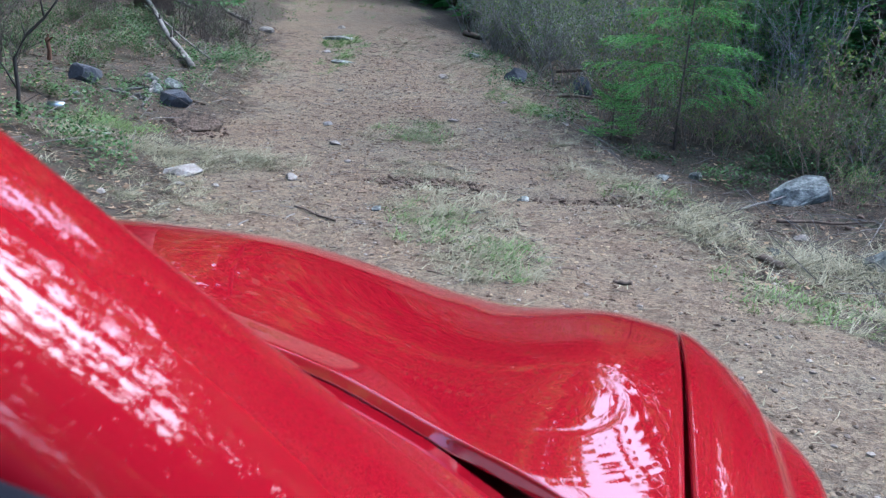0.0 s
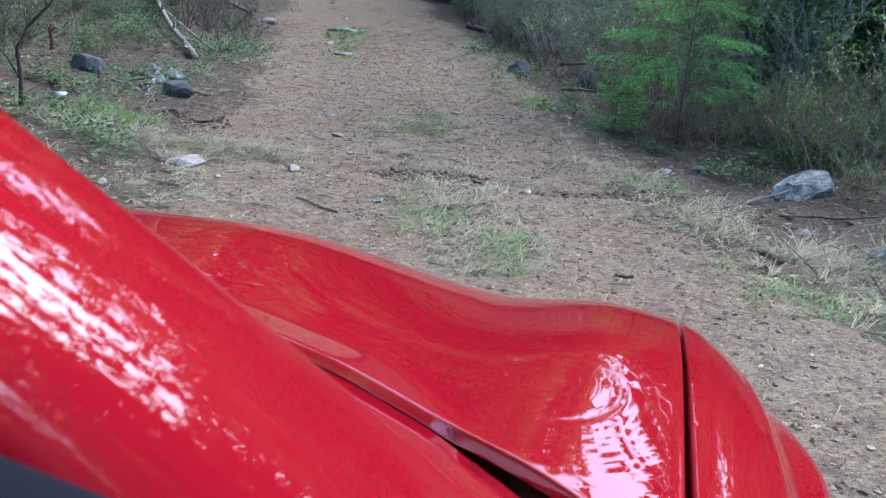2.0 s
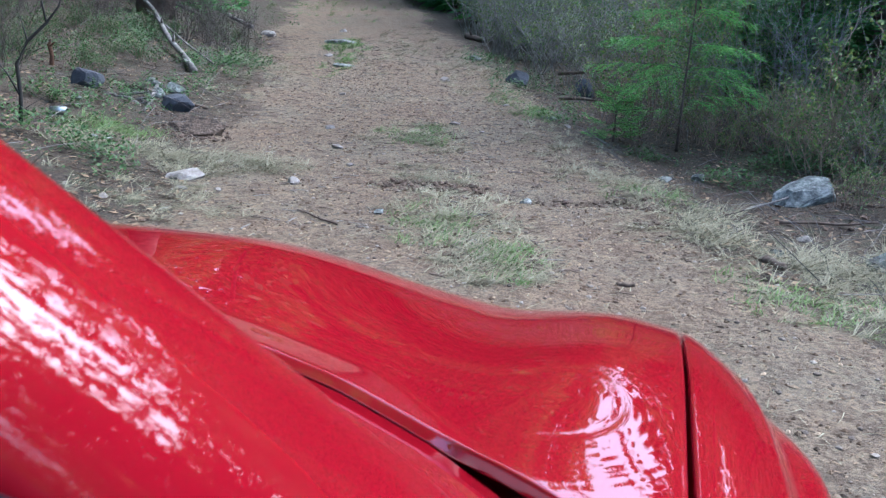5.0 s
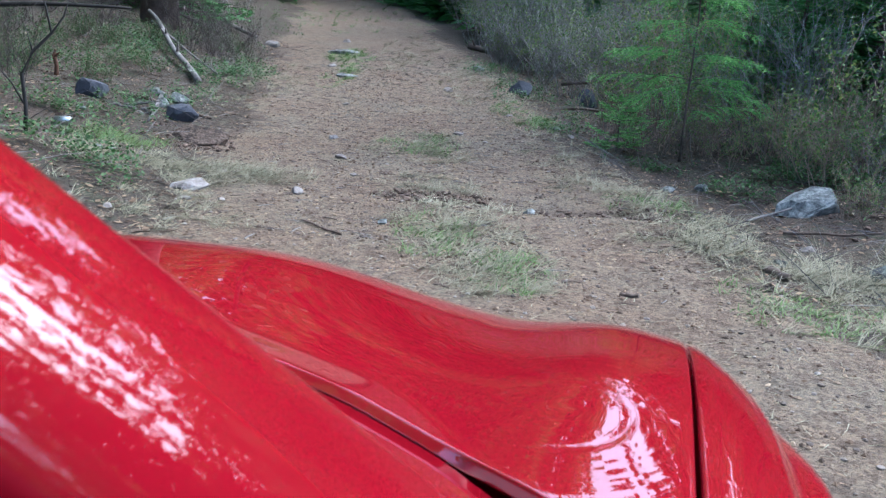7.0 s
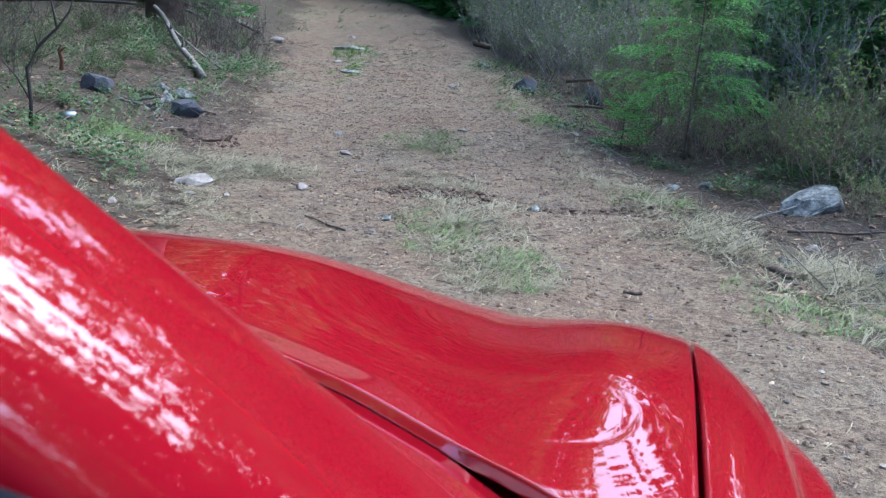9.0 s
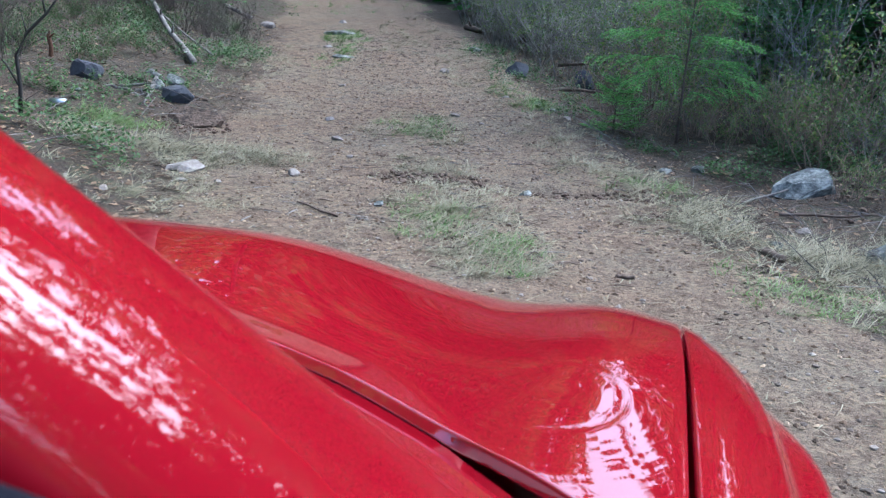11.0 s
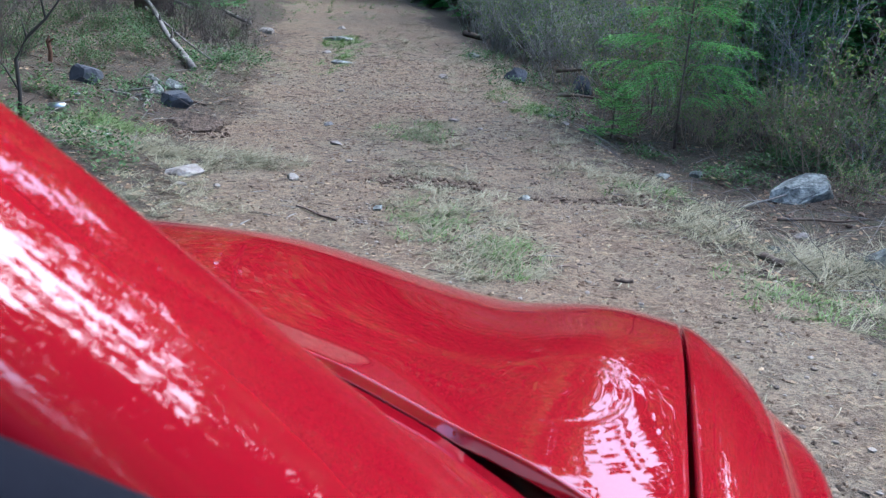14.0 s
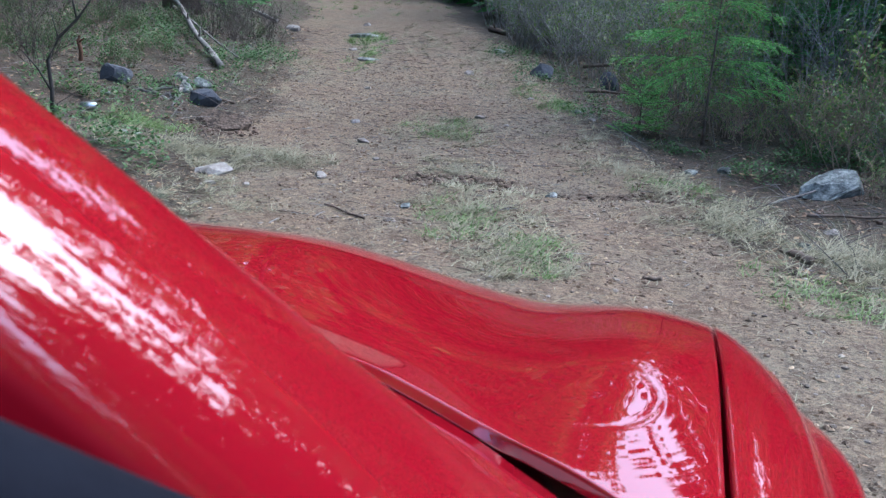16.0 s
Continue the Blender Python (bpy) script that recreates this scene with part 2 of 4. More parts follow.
def terrain(x, y):
    """Height of the forest ground: track with two ruts, a bank on one side and a shallow ditch on the other."""
    d = x - road_x(y)
    far = min(max(y, -30), 70)
    z = 0.03 * max(0.0, far - 8.0) - 0.03 * math.exp(-((abs(d) - 0.78) / 0.28) ** 2)
    if y > 3:
        k = sstep(3, 5, y)
        z += k * 0.16 * min(9.0, max(0.0, -d - 1.7))
        z += k * (-0.13 * math.exp(-((d - 2.3) / 0.6) ** 2) + 0.07 * min(12.0, max(0.0, d - 3.0)))
    c = y - (6.3 - 0.05 * x)
    if -1.2 < d < 2.2:
        z += -0.075 * math.exp(-(c / 0.13) ** 2) * sstep(-0.9, 0.5, d) + 0.02 * math.exp(-((c + 0.35) / 0.3) ** 2)
    z -= 0.07 * math.exp(-((x - 1.38) ** 2 / 0.035 + (y - 5.74) ** 2 / 0.008))
    return z


def rough_ground(x, y):
    z = terrain(x, y)
    k = 0.4 + 0.6 * sstep(1.2, 2.6, abs(x - road_x(y)))
    z += 0.05 * k * noise.noise(Vector((x * 0.55, y * 0.55, 0.3))) + 0.022 * k * noise.noise(Vector((x * 2.1, y * 2.1, 4.1)))
    return z + 0.007 * noise.noise(Vector((x * 7.0, y * 7.0, 9.7)))


def spaced(lo, hi, near_lo, near_hi, fine, grow):
    a = list(np.arange(near_lo, near_hi + 1e-6, fine))
    s = fine
    while a[-1] < hi:
        s *= grow
        a.append(min(hi, a[-1] + s))
    s = fine
    while a[0] > lo:
        s *= grow
        a.insert(0, max(lo, a[0] - s))
    return a


def build_ground():
    xs, ys = spaced(-900, 900, -4.5, 5.0, 0.055, 1.10), spaced(-900, 900, 2.4, 13.0, 0.06, 1.07)
    verts = [(x, y, rough_ground(x, y)) for y in ys for x in xs]
    w = len(xs)
    faces = [(j * w + i, j * w + i + 1, (j + 1) * w + i + 1, (j + 1) * w + i) for j in range(len(ys) - 1) for i in range(w - 1)]
    me = mesh_of("ground", verts, faces, SOIL)
    at = me.attributes.new("track", "FLOAT", "POINT")
    vals = []
    for x, y, z in verts:
        d = x - road_x(y)
        near = 0.9 * (1 - sstep(3.2, 5.6, y))
        left, right = -1.35 - 1.6 * near, 1.35 + 0.1 * near
        w = 0.45 * noise.noise(Vector((x * 0.8, y * 0.8, 2.2)))
        vals.append(min(sstep(left - 0.9, left + 0.5, d + w), 1 - sstep(right - 0.5, right + 0.8, d + w)) if y < 60 else 0.0)
    at.data.foreach_set("value", vals)
    return tagged(new("ground", me), "reddish brown forest soil with a rutted dirt track", "ground", kind="structure")


build_ground()


def on_ground(x, y, sink=0.0):
    return Vector((x, y, rough_ground(x, y) - sink))


# ---- the red car ----
def crest_z(u):
    dome = 0.046 * sstep(-0.36, -0.85, u) if u > -1.0 else 0.046 * (1 - sstep(-1.12, -1.36, u))
    if u < -1.0:
        dome = 0.046 * sstep(-1.36, -1.10, u)
    right = 0.042 * sstep(-0.34, -0.07, u)
    left = 0.042 * sstep(-1.32, -1.50, u)
    return 0.760 + dome + right + left


def front_v(u):
    return 0.16 * (1 - ((u + 0.76) / 0.76) ** 2)


def rear_v(u):
    return -0.52 - 0.32 * ((u + 0.778) / 0.778) ** 2


def climb(s):
    """Rise of the hood behind its front edge: bent over the first hand's width, then ever flatter."""
    if s < 0.26:
        return 0.344 * s - 0.4115 * s * s
    r = min(0.53, s - 0.26)
    return 0.0616 + 0.130 * r - 0.105 * r * r


def hood_z(u, v):
    s = front_v(u) - v
    z = 0.797 + climb(s) + (crest_z(u) - 0.797) * (1 - 0.5 * sstep(0.10, 0.62, s))
    # headlamp hump, two shallow dents, faint ripples round them
    z += 0.0125 * math.exp(-((u + 0.075) ** 2 / 0.012 + (v + 0.41) ** 2 / 0.028))
    for du, dv, deep, wide in ((0.120, 0.548, 0.0010, 0.020), (0.165, 0.52, 0.0006, 0.015)):
        z -= deep * math.exp(-((u + du) ** 2 + (v + dv) ** 2) / (2 * wide ** 2))
    r = math.hypot((u + 0.125) * 1.25, v + 0.56)
    z += 0.00007 * math.sin(r * 2 * math.pi / 0.021) * sstep(0.03, 0.08, r) * (1 - sstep(0.20, 0.28, r))
    z -= 0.0006 * math.exp(-((r - 0.098) / 0.006) ** 2) * sstep(-0.70, -0.60, -abs(v + 0.05)) * sstep(-0.16, -0.10, u)
    # upturned rear margin in front of the windscreen
    mid = abs(u + 0.778)
    w = 0.105 * (1 - sstep(0.40, 0.66, mid))
    lift = w - (v - rear_v(u))
    if lift > 0:
        z += 0.25 * (lift - 0.012 * (1 - math.exp(-lift / 0.012)))
    return z


def seam_u(v):
    return -0.052 * v


def hood_point(a, b):
    """b: 0 to 0.16 the rolled front, to 0.95 the top, above it the rolled rear edge; a across."""
    def top(u, t):
        v = front_v(u) + (rear_v(u) - front_v(u)) * t
        return Vector((u, v, hood_z(u, v)))
    edge_drop = 0.0
    if a < 0.02:
        edge_drop = (0.02 - a) / 0.02 * 0.02
        a = 0.02
    if a > 0.98:
        edge_drop = (a - 0.98) / 0.02 * 0.02
        a = 0.98
    s = (a - 0.02) / 0.96
    t = (b - 0.16) / 0.79
    vr = front_v(-0.1) + (rear_v(-0.1) - front_v(-0.1)) * min(1.0, max(0.0, t))
    u = -1.555 + (seam_u(vr) - 0.0004 + 1.555) * s
    if b < 0.16:
        R, th = 0.10, radians(19 + 66 * (0.16 - b) / 0.16)
        p = top(u, 0)
        p += Vector((0, R * (math.sin(th) - math.sin(radians(19))), -R * (math.cos(radians(19)) - math.cos(th))))
    elif b > 0.95:
        # rolled lip: a bright chamfer near the middle, turned down sharply towards the corners
        q, most = (b - 0.95) / 0.05, radians(34 + 44 * sstep(0.545, 0.61, abs(u + 0.778)))
        p = top(u, 1)
        for i in range(10):
            th = most * min(1.0, q * (i + 0.5) / 10 / 0.3)
            p += Vector((0, -math.cos(th), -math.sin(th))) * (0.0019 * q)
    else:
        p = top(u, t)
    k = max(0.0, 1 - abs(s - 1) / 0.012)
    return p - Vector((0, 0, edge_drop + 0.001 * k * k))


def fender_edge(v):
    return 0.03 + 0.112 * (1 - math.exp(v / 0.32)) if v < 0.0 else max(-0.1, 0.03 - 0.55 * v - 1.2 * v * v)


def seam_z(v):
    return hood_z(seam_u(v), max(v, -0.86)) - 0.001


def fender_point(a, b):
    """a: 0 the seam, 0.45 the shoulder, then down the side; b from the front to the door."""
    v = 0.03 - 1.27 * b
    us, ue = seam_u(v) + 0.0006, fender_edge(v)
    ue = max(ue, us + 0.01)
    z0 = seam_z(v) - 0.030 * max(0.0, (v + 0.07) / 0.10) ** 2
    if a < 0.06:
        k = 1 - a / 0.06
        return Vector((us + 0.0012 * (1 - k) ** 2, v, z0 - 0.06 * k - 0.0005))
    if a < 0.5:
        k = (a - 0.06) / 0.44
        return Vector((us + 0.0012 + (ue - us - 0.0012) * k, v, z0 - 0.030 * k * k))
    if a < 0.62:
        th = radians(22 + 50 * (a - 0.5) / 0.12)
        return Vector((ue + 0.03 * (math.sin(th) - 0.375), v, z0 - 0.030 - 0.03 * (0.927 - math.cos(th))))
    # side with the flare over the wheel
    k = (a - 0.62) / 0.38
    top = z0 - 0.030 - 0.0185
    flare = 0.050 * sstep(-0.02, -0.46, v) * (1 - 0.45 * sstep(-0.75, -1.2, v))
    out = ue + 0.0173 + flare * sstep(0.0, 0.30, k) + 0.02 * math.sin(math.pi * min(1.0, k * 1.1))
    low = 0.36
    if abs(v + 0.42) < 0.36:
        low = max(low, 0.31 + math.sqrt(0.36 ** 2 - (v + 0.42) ** 2))
    return Vector((out, v, top + (low - top) * k))


E_LOW, E_TOP = Vector((-0.101, -0.969, 0.965)), Vector((-0.479, -1.335, 1.474))
FOOT = 0.22
WIDE = Vector((0.037, -0.138, -0.072))


def pillar_raw(a, b):
    """a across from the windscreen side to the window side, b from the cowl up to the roof."""
    b = b * (1 + FOOT) - FOOT
    e = E_LOW + (E_TOP - E_LOW) * b
    e = e + Vector((-0.004, 0.0, 0.006)) * math.sin(math.pi * max(0.0, b))
    e = e + Vector((0.75, 0.19, 0.62)) * (0.013 * (1 - b) - 0.003)
    w = WIDE * (1.0 + 0.55 * (1 - max(0.0, b)) ** 2)
    eye = (Vector((0.0, -1.555, 1.35)) - e - w * 0.5).normalized()
    inward = Vector((-0.62, 0.55, -0.10)).normalized()
    if a < 0.25:
        k = 1 - a / 0.25
        return e + inward * 0.06 * math.sin(k * 1.5) - eye * 0.045 * math.sin(k * 1.5) + Vector((0, 0, -0.030 * k * k))
    k = ((a - 0.25) / 0.75) ** 1.7
    return e + w * k + eye * (0.055 * math.sin(math.pi * k) ** 0.7)


def pillar_point(a, b):
    """The same with its edge rounded over."""
    p = Vector((0, 0, 0))
    for i in range(-4, 5):
        p += pillar_raw(min(1.0, max(0.0, a + 0.017 * i * min(1.0, a / 0.07, (1 - a) / 0.07))), b) / 9
    return p


def seal_point(a, b):
    """Line of the rubber seal along the foot of the side window."""
    k = -3 + 9 * b
    return Vector((-0.197, -1.384, 1.222)) + Vector((0.0115, 0.0235, -0.0215)) * k - Vector((0.0031, 0.0160, 0.0190))


def mirrored(fn):
    def other(a, b):
        p = fn(a, b)
        return Vector((-1.556 - p.x, p.y, p.z))
    return other


def flip(vf):
    return vf[0], [tuple(reversed(f)) for f in vf[1]]


def thick(ob, d):
    s = ob.modifiers.new("thickness", "SOLIDIFY")
    s.thickness, s.offset = d, -1
    return ob


def build_car():
    car = tagged(new("car"), "glossy red car with curved hood parked on dirt track", "car")
    car.matrix_basis = pose(0.578558, 1.67466, 0, 0, 0, -14)
    hood = part("hood", mesh_of("hood", *flip(sheet(hood_point, 330, 210)), PAINT), car, "glossy red domed hood with reflections")
    thick(hood, 0.004)
    for fn, fl in ((fender_point, True), (mirrored(fender_point), False)):
        vf = sheet(fn, 60, 90)
        thick(part("fender", mesh_of("fender", *(flip(vf) if fl else vf), PAINT), car, "red front fender"), 0.003)

    def bumper(a, b):
        u = -1.60 + 1.64 * a
        s = (u + 0.78) / 0.80
        v = 0.16 * (1 - s * s) + 0.06
        if abs(s) > 0.9:
            v -= 0.25 * ((abs(s) - 0.9) / 0.1) ** 2
        z = crest_z(u) - 0.075 - 0.47 * b
        return Vector((u, v + 0.10 * math.sin(math.pi * min(1, b * 1.15)) - 0.03 * b, z))
    thick(part("front_bumper", mesh_of("front_bumper", *flip(sheet(bumper, 60, 20)), PAINT), car), 0.02)
    for u in (-0.22, -1.34):
        bm = bmesh.new()
        bmesh.ops.create_uvsphere(bm, u_segments=20, v_segments=12, radius=0.11)
        bmesh.ops.scale(bm, vec=(1.1, 0.6, 0.7), verts=bm.verts)
        me = bpy.data.meshes.new("headlight")
        bm.to_mesh(me)
        me.materials.append(LENS)
        part("headlight", me, car, "clear headlight", pose(u, 0.10, 0.62))

    # scuttle below the windscreen, behind the hood's rear edge
    def shoulder(a, b):
        u = -0.46 + 0.51 * a
        v0 = rear_v(u) - 0.019 - 0.24 * max(0.0, u + 0.22)
        z0 = hood_z(u, rear_v(u)) - 0.012
        if b < 0.12:
            return Vector((u, v0, z0 - 0.08 * (0.12 - b) / 0.12))
        k = (b - 0.12) / 0.88
        return Vector((u, v0 + (-1.30 - v0) * k, z0 + min(0.09, 0.30 * k * (v0 + 1.30))))
    for fn in (shoulder, mirrored(shoulder)):
        thick(part("cowl_corner", mesh_of("cowl_corner", *sheet(fn, 20, 16), PAINT), car), 0.003)

    def cowl(a, b):
        u = -1.53 + 1.51 * a
        v0 = rear_v(max(-1.3, u)) + 0.03
        return Vector((u, v0 - 0.36 * b, 0.815 + 0.03 * b))
    part("cowl", mesh_of("cowl", *sheet(cowl, 30, 6), PLASTIC), car, "black plastic cowl grille")

    for fn, fl in ((pillar_point, True), (mirrored(pillar_point), False)):
        vf = sheet(fn, 72, 48)
        pl = part("windscreen_pillar", mesh_of("windscreen_pillar", *(flip(vf) if fl else vf), PAINT), car, "glossy red windscreen pillar")
        thick(pl, 0.003)
        p = Pile()
        p.tube([(seal_point if fl else mirrored(seal_point))(0, k / 20) for k in range(21)], [0.030] * 21, 18)
        part("weatherstrip", p.mesh("weatherstrip", RUBBER), pl, "dark rubber window seal")

    def screen(a, b):
        lo = Vector((-0.11 - 1.336 * a, -0.90 + 0.30 * math.sin(math.pi * a), 0.86))
        hi = Vector((-0.50 - 0.556 * a, -1.335 + 0.10 * math.sin(math.pi * a), 1.47))
        return lo.lerp(hi, b)
    part("windscreen", mesh_of("windscreen", *sheet(screen, 20, 10), GLASS), car)

    def roof(a, b):
        s = 2 * a - 1
        half = 0.30 + 0.18 * sstep(0.0, 0.45, b)
        return Vector((-0.778 + half * s, -1.33 - 1.61 * b, 1.475 + 0.045 * (1 - s * s) + 0.02 * math.sin(math.pi * b)))
    thick(part("roof", mesh_of("roof", *flip(sheet(roof, 16, 16)), PAINT), car), 0.02)

    def side(a, b):
        v = -1.243 - 2.15 * b
        k = min(1.0, a / 0.7)
        p = Vector((0.185 + 0.03 * math.sin(math.pi * k) - 0.02 * k, v, 0.32 + 0.56 * k))
        if a > 0.7:
            t = (a - 0.7) / 0.3
            p += Vector((-0.215 * math.sin(t * 1.5), 0, 0.085 * (1 - math.cos(t * 1.5))))
        return p

    def side_glass(a, b):
        v = -1.40 - 1.55 * b - 0.06 * a
        return Vector((-0.06 - (0.40 - 0.16 * b) * a, v, 0.95 + 0.51 * a))
    for mir in (False, True):
        f1, f2 = (mirrored(side), mirrored(side_glass)) if mir else (side, side_glass)
        door = part("door", mesh_of("door", *sheet(f1, 24, 16), PAINT), car, "red side panel with door")
        thick(door, 0.02)
        part("side_window", mesh_of("side_window", *sheet(f2, 6, 8), GLASS), door)

    def tail(a, b):
        s = 1 - 2 * a
        k = max(0.0, (b - 0.55) / 0.45)
        half = 0.94 - 0.47 * min(1.0, k * 1.6)
        return Vector((-0.778 + half * s, -3.40 + 0.47 * k - 0.09 * (1 - s * s) * (1 - k), 0.32 + 0.62 * min(1.0, b / 0.55) + 0.55 * k))
    thick(part("tailgate", mesh_of("tailgate", *sheet(tail, 16, 12), PAINT), car), 0.02)

    def belly(a, b):
        return Vector((0.14 - 1.836 * a, 0.05 - 3.4 * b, 0.30))
    thick(part("underbody", mesh_of("underbody", *sheet(belly, 4, 6), PLASTIC), car), 0.02)
    for u in (0.02, -1.576):
        for v in (-0.42, -2.95):
            bm = bmesh.new()
            prof = [(0.19, -0.09), (0.27, -0.10), (0.30, -0.085), (0.31, -0.05), (0.31, 0.05), (0.30, 0.085), (0.27, 0.10), (0.19, 0.09)]
            rings = [[bm.verts.new((w, r * math.cos(t), r * math.sin(t))) for r, w in prof] for t in [2 * math.pi * k / 36 for k in range(36)]]
            for i in range(36):
                for j in range(len(prof)):
                    q, r = rings[i], rings[(i + 1) % 36]
                    bm.faces.new((q[j], q[(j + 1) % 8], r[(j + 1) % 8], r[j]))
            me = bpy.data.meshes.new("tyre")
            bm.to_mesh(me)
            me.materials.append(RUBBER)
            wheel = new("wheel")
            wheel.parent, wheel.matrix_basis = car, pose(u, v, 0.30)
            part("tyre", me, wheel, "black rubber tyre")
            p = Pile()
            for k in range(5):
                t = 2 * math.pi * k / 5
                d = Vector((0, math.cos(t), math.sin(t)))
                p.tube([d * 0.03, d * 0.11, d * 0.19], [0.03, 0.024, 0.028], 6)
            p.tube([Vector((-0.03, 0, 0)), Vector((0.04, 0, 0))], [0.05, 0.045], 14)
            part("rim", p.mesh("rim", METAL), wheel, "alloy wheel rim")
    return car


build_car()


# ---- stones ----
def stone_mesh(name, size, mat, seed, flat=0.6, lumps=0.35, sub=3):
    bm = bmesh.new()
    bmesh.ops.create_icosphere(bm, subdivisions=sub, radius=1.0)
    o = Vector((seed * 3.7, seed * 1.3, seed * 5.1))
    rnd = random.Random(seed)
    cuts = [(Vector((rnd.gauss(0, 1), rnd.gauss(0, 1), rnd.gauss(0, 0.9))).normalized(), rnd.uniform(0.62, 0.86)) for _ in range(13)]
    for v in bm.verts:
        n = v.co.normalized()
        c = n * (1.08 + lumps * 0.8 * noise.noise(n * 0.9 + o) + lumps * 0.4 * noise.noise(n * 2.3 + o))
        # broken faces: cut the ball by planes
        for d, k in cuts:
            over = c.dot(d) - k
            if over > 0:
                c -= d * over * 0.96
        c += n * (0.035 * noise.noise(n * 5 + o) + 0.022 * noise.noise(n * 11 + o))
        v.co = Vector((c.x * size[0], c.y * size[1], c.z * size[2] * flat))
    me = bpy.data.meshes.new(name)
    bm.to_mesh(me)
    me.materials.append(mat)
    me.polygons.foreach_set("use_smooth", [False] * len(me.polygons))
    return me


def stone(name, x, y, size, mat, seed, label, flat=0.7, sink=0.35, turn=0, tilt=0, group=""):
    me = stone_mesh(name, (size[0] / 2, size[1] / 2, size[2] / 2), mat, seed, 1.0, sub=4 if size[0] > 0.4 else 3)
    ob = new(name, me)
    ob.matrix_basis = pose(x, y, rough_ground(x, y) + size[2] * (0.5 - sink), tilt, 0, turn)
    return tagged(ob, label, "rock" if size[0] > 0.2 else "stone", group)


EARTH = mottled("crumbling_earth", [(0.36, (0.02, 0.015, 0.011)), (0.5, (0.08, 0.056, 0.04)), (0.64, (0.165, 0.12, 0.088))], 14, 0.95, fine=55, strength=0.9, dist=0.015)
stone("boulder", 2.69, 7.05, (0.58, 0.40, 0.34), GREYSTONE, 6, "pale grey granite boulder half buried beside the track", turn=15, sink=0.44)
stone("rock", -2.39, 8.50, (0.34, 0.24, 0.20), DARKSTONE, 5, "dark grey angular rock on the bank", turn=-10, sink=0.2)
stone("rock", -3.18, 8.45, (0.30, 0.22, 0.26), DARKSTONE, 8, "dark bluish rock among low plants", turn=30, sink=0.3)
stone("rock", 0.75, 12.36, (0.36, 0.26, 0.24), DARKSTONE, 11, "dark grey rock at the edge of the track", turn=10, sink=0.3)
stone("rock", 1.60, 12.20, (0.30, 0.24, 0.34), DARKSTONE, 14, "dark upright rock under the shrubs", turn=40, sink=0.25)
stone("rock", -3.17, 15.75, (0.34, 0.2, 0.16), PALESTONE, 17, "white quartz rock at the track's edge", turn=-20)
stone("rock", -1.96, 15.66, (0.52, 0.3, 0.12), GREYSTONE, 19, "flat bluish grey rock set in the track", turn=5, sink=0.45)
stone("rock", -1.50, 12.73, (0.34, 0.2, 0.08), GREYSTONE, 20, "flat grey rock set in the track", turn=-5, sink=0.45)
stone("rock", -1.58, 6.03, (0.24, 0.18, 0.10), PALESTONE, 26, "pale angular rock in dry grass beside the track", turn=20, sink=0.42, tilt=14)
stone("rock", 2.61, 5.42, (0.24, 0.16, 0.20), GREYSTONE, 25, "grey stone in the dry grass of the verge", turn=-15)
stone("rock", 2.93, 4.86, (0.46, 0.20, 0.18), GREYSTONE, 27, "long grey rock lying in the grassy verge", turn=12, sink=0.3)
stone("rock", -1.85, 3.62, (0.22, 0.18, 0.22), DARKSTONE, 29, "bluish grey broken rock on bare soil", turn=25, sink=0.2)
stone("rock", -2.69, 8.83, (0.17, 0.13, 0.12), GREYSTONE, 52, "grey stone among roots on the bank", turn=20, sink=0.3)
stone("rock", -2.63, 9.15, (0.22, 0.16, 0.15), GREYSTONE, 53, "grey stone beside a fallen pole", turn=-35, sink=0.3)
stone("earth_mound", -2.05, 7.85, (0.55, 0.45, 0.22), EARTH, 44, "crumbling mound of brown earth below a dark rock", sink=0.45)
SMALL = [(-1.53, 5.77, .09, 1), (-1.32, 5.81, .08, 1), (-1.84, 5.32, .10, 1), (-2.81, 9.2, .2, 0), (-2.35, 6.73, .1, 0), (-2.44, 6.7, .1, 0),
         (-0.93, 6.22, .15, 1), (-0.86, 7.69, .15, 1), (-1.05, 8.55, .13, 1), (0.3, 8.8, .08, 1), (-0.16, 12.1, .2, 1), (1.11, 9.3, .13, 1),
         (0.19, 14.42, .26, 0), (0.58, 6.09, .14, 0), (2.02, 5.52, .13, 0), (2.35, 6.03, .14, 1), (0.55, 3.70, .15, 0), (-0.30, 5.55, .12, 0),
         (-0.65, 6.9, .09, 1), (0.05, 9.0, .13, 1), (-1.9, 13.9, .2, 1), (-2.2, 17.5, .22, 1), (-1.2, 10.4, .12, 1), (0.55, 10.3, .1, 1), (1.0, 9.7, .14, 0),
         (-2.95, 9.4, .16, 0), (-3.05, 7.9, .14, 0), (1.75, 7.6, .16, 0), (2.1, 7.9, .2, 0)]
for i, (x, y, s, pale) in enumerate(SMALL):
    stone("stone", x, y, (s * 0.85, s * 0.6, s * 0.38), PALESTONE if pale else GREYSTONE, 31 + i,
          "small pale stone on the dirt track" if pale else "small grey stone on the ground", turn=i * 47 % 180, group="loose stones")
# silver cylinder standing in for a small pale object of unknown kind
can = Pile()
can.tube([Vector((-0.06, 0, 0)), Vector((-0.052, 0, 0)), Vector((0.052, 0, 0.004)), Vector((0.06, 0, 0.004))], [0.026, 0.033, 0.031, 0.025], 16)
ob = new("pale_cylinder", can.mesh("pale_cylinder", METAL))
ob.matrix_basis = Matrix.Translation(on_ground(-2.9, 7.2, -0.03)) @ pose(0, 0, 0, 0, 0, 12)
tagged(ob, "small silver cylinder standing in for a pale object on the bank", "can")


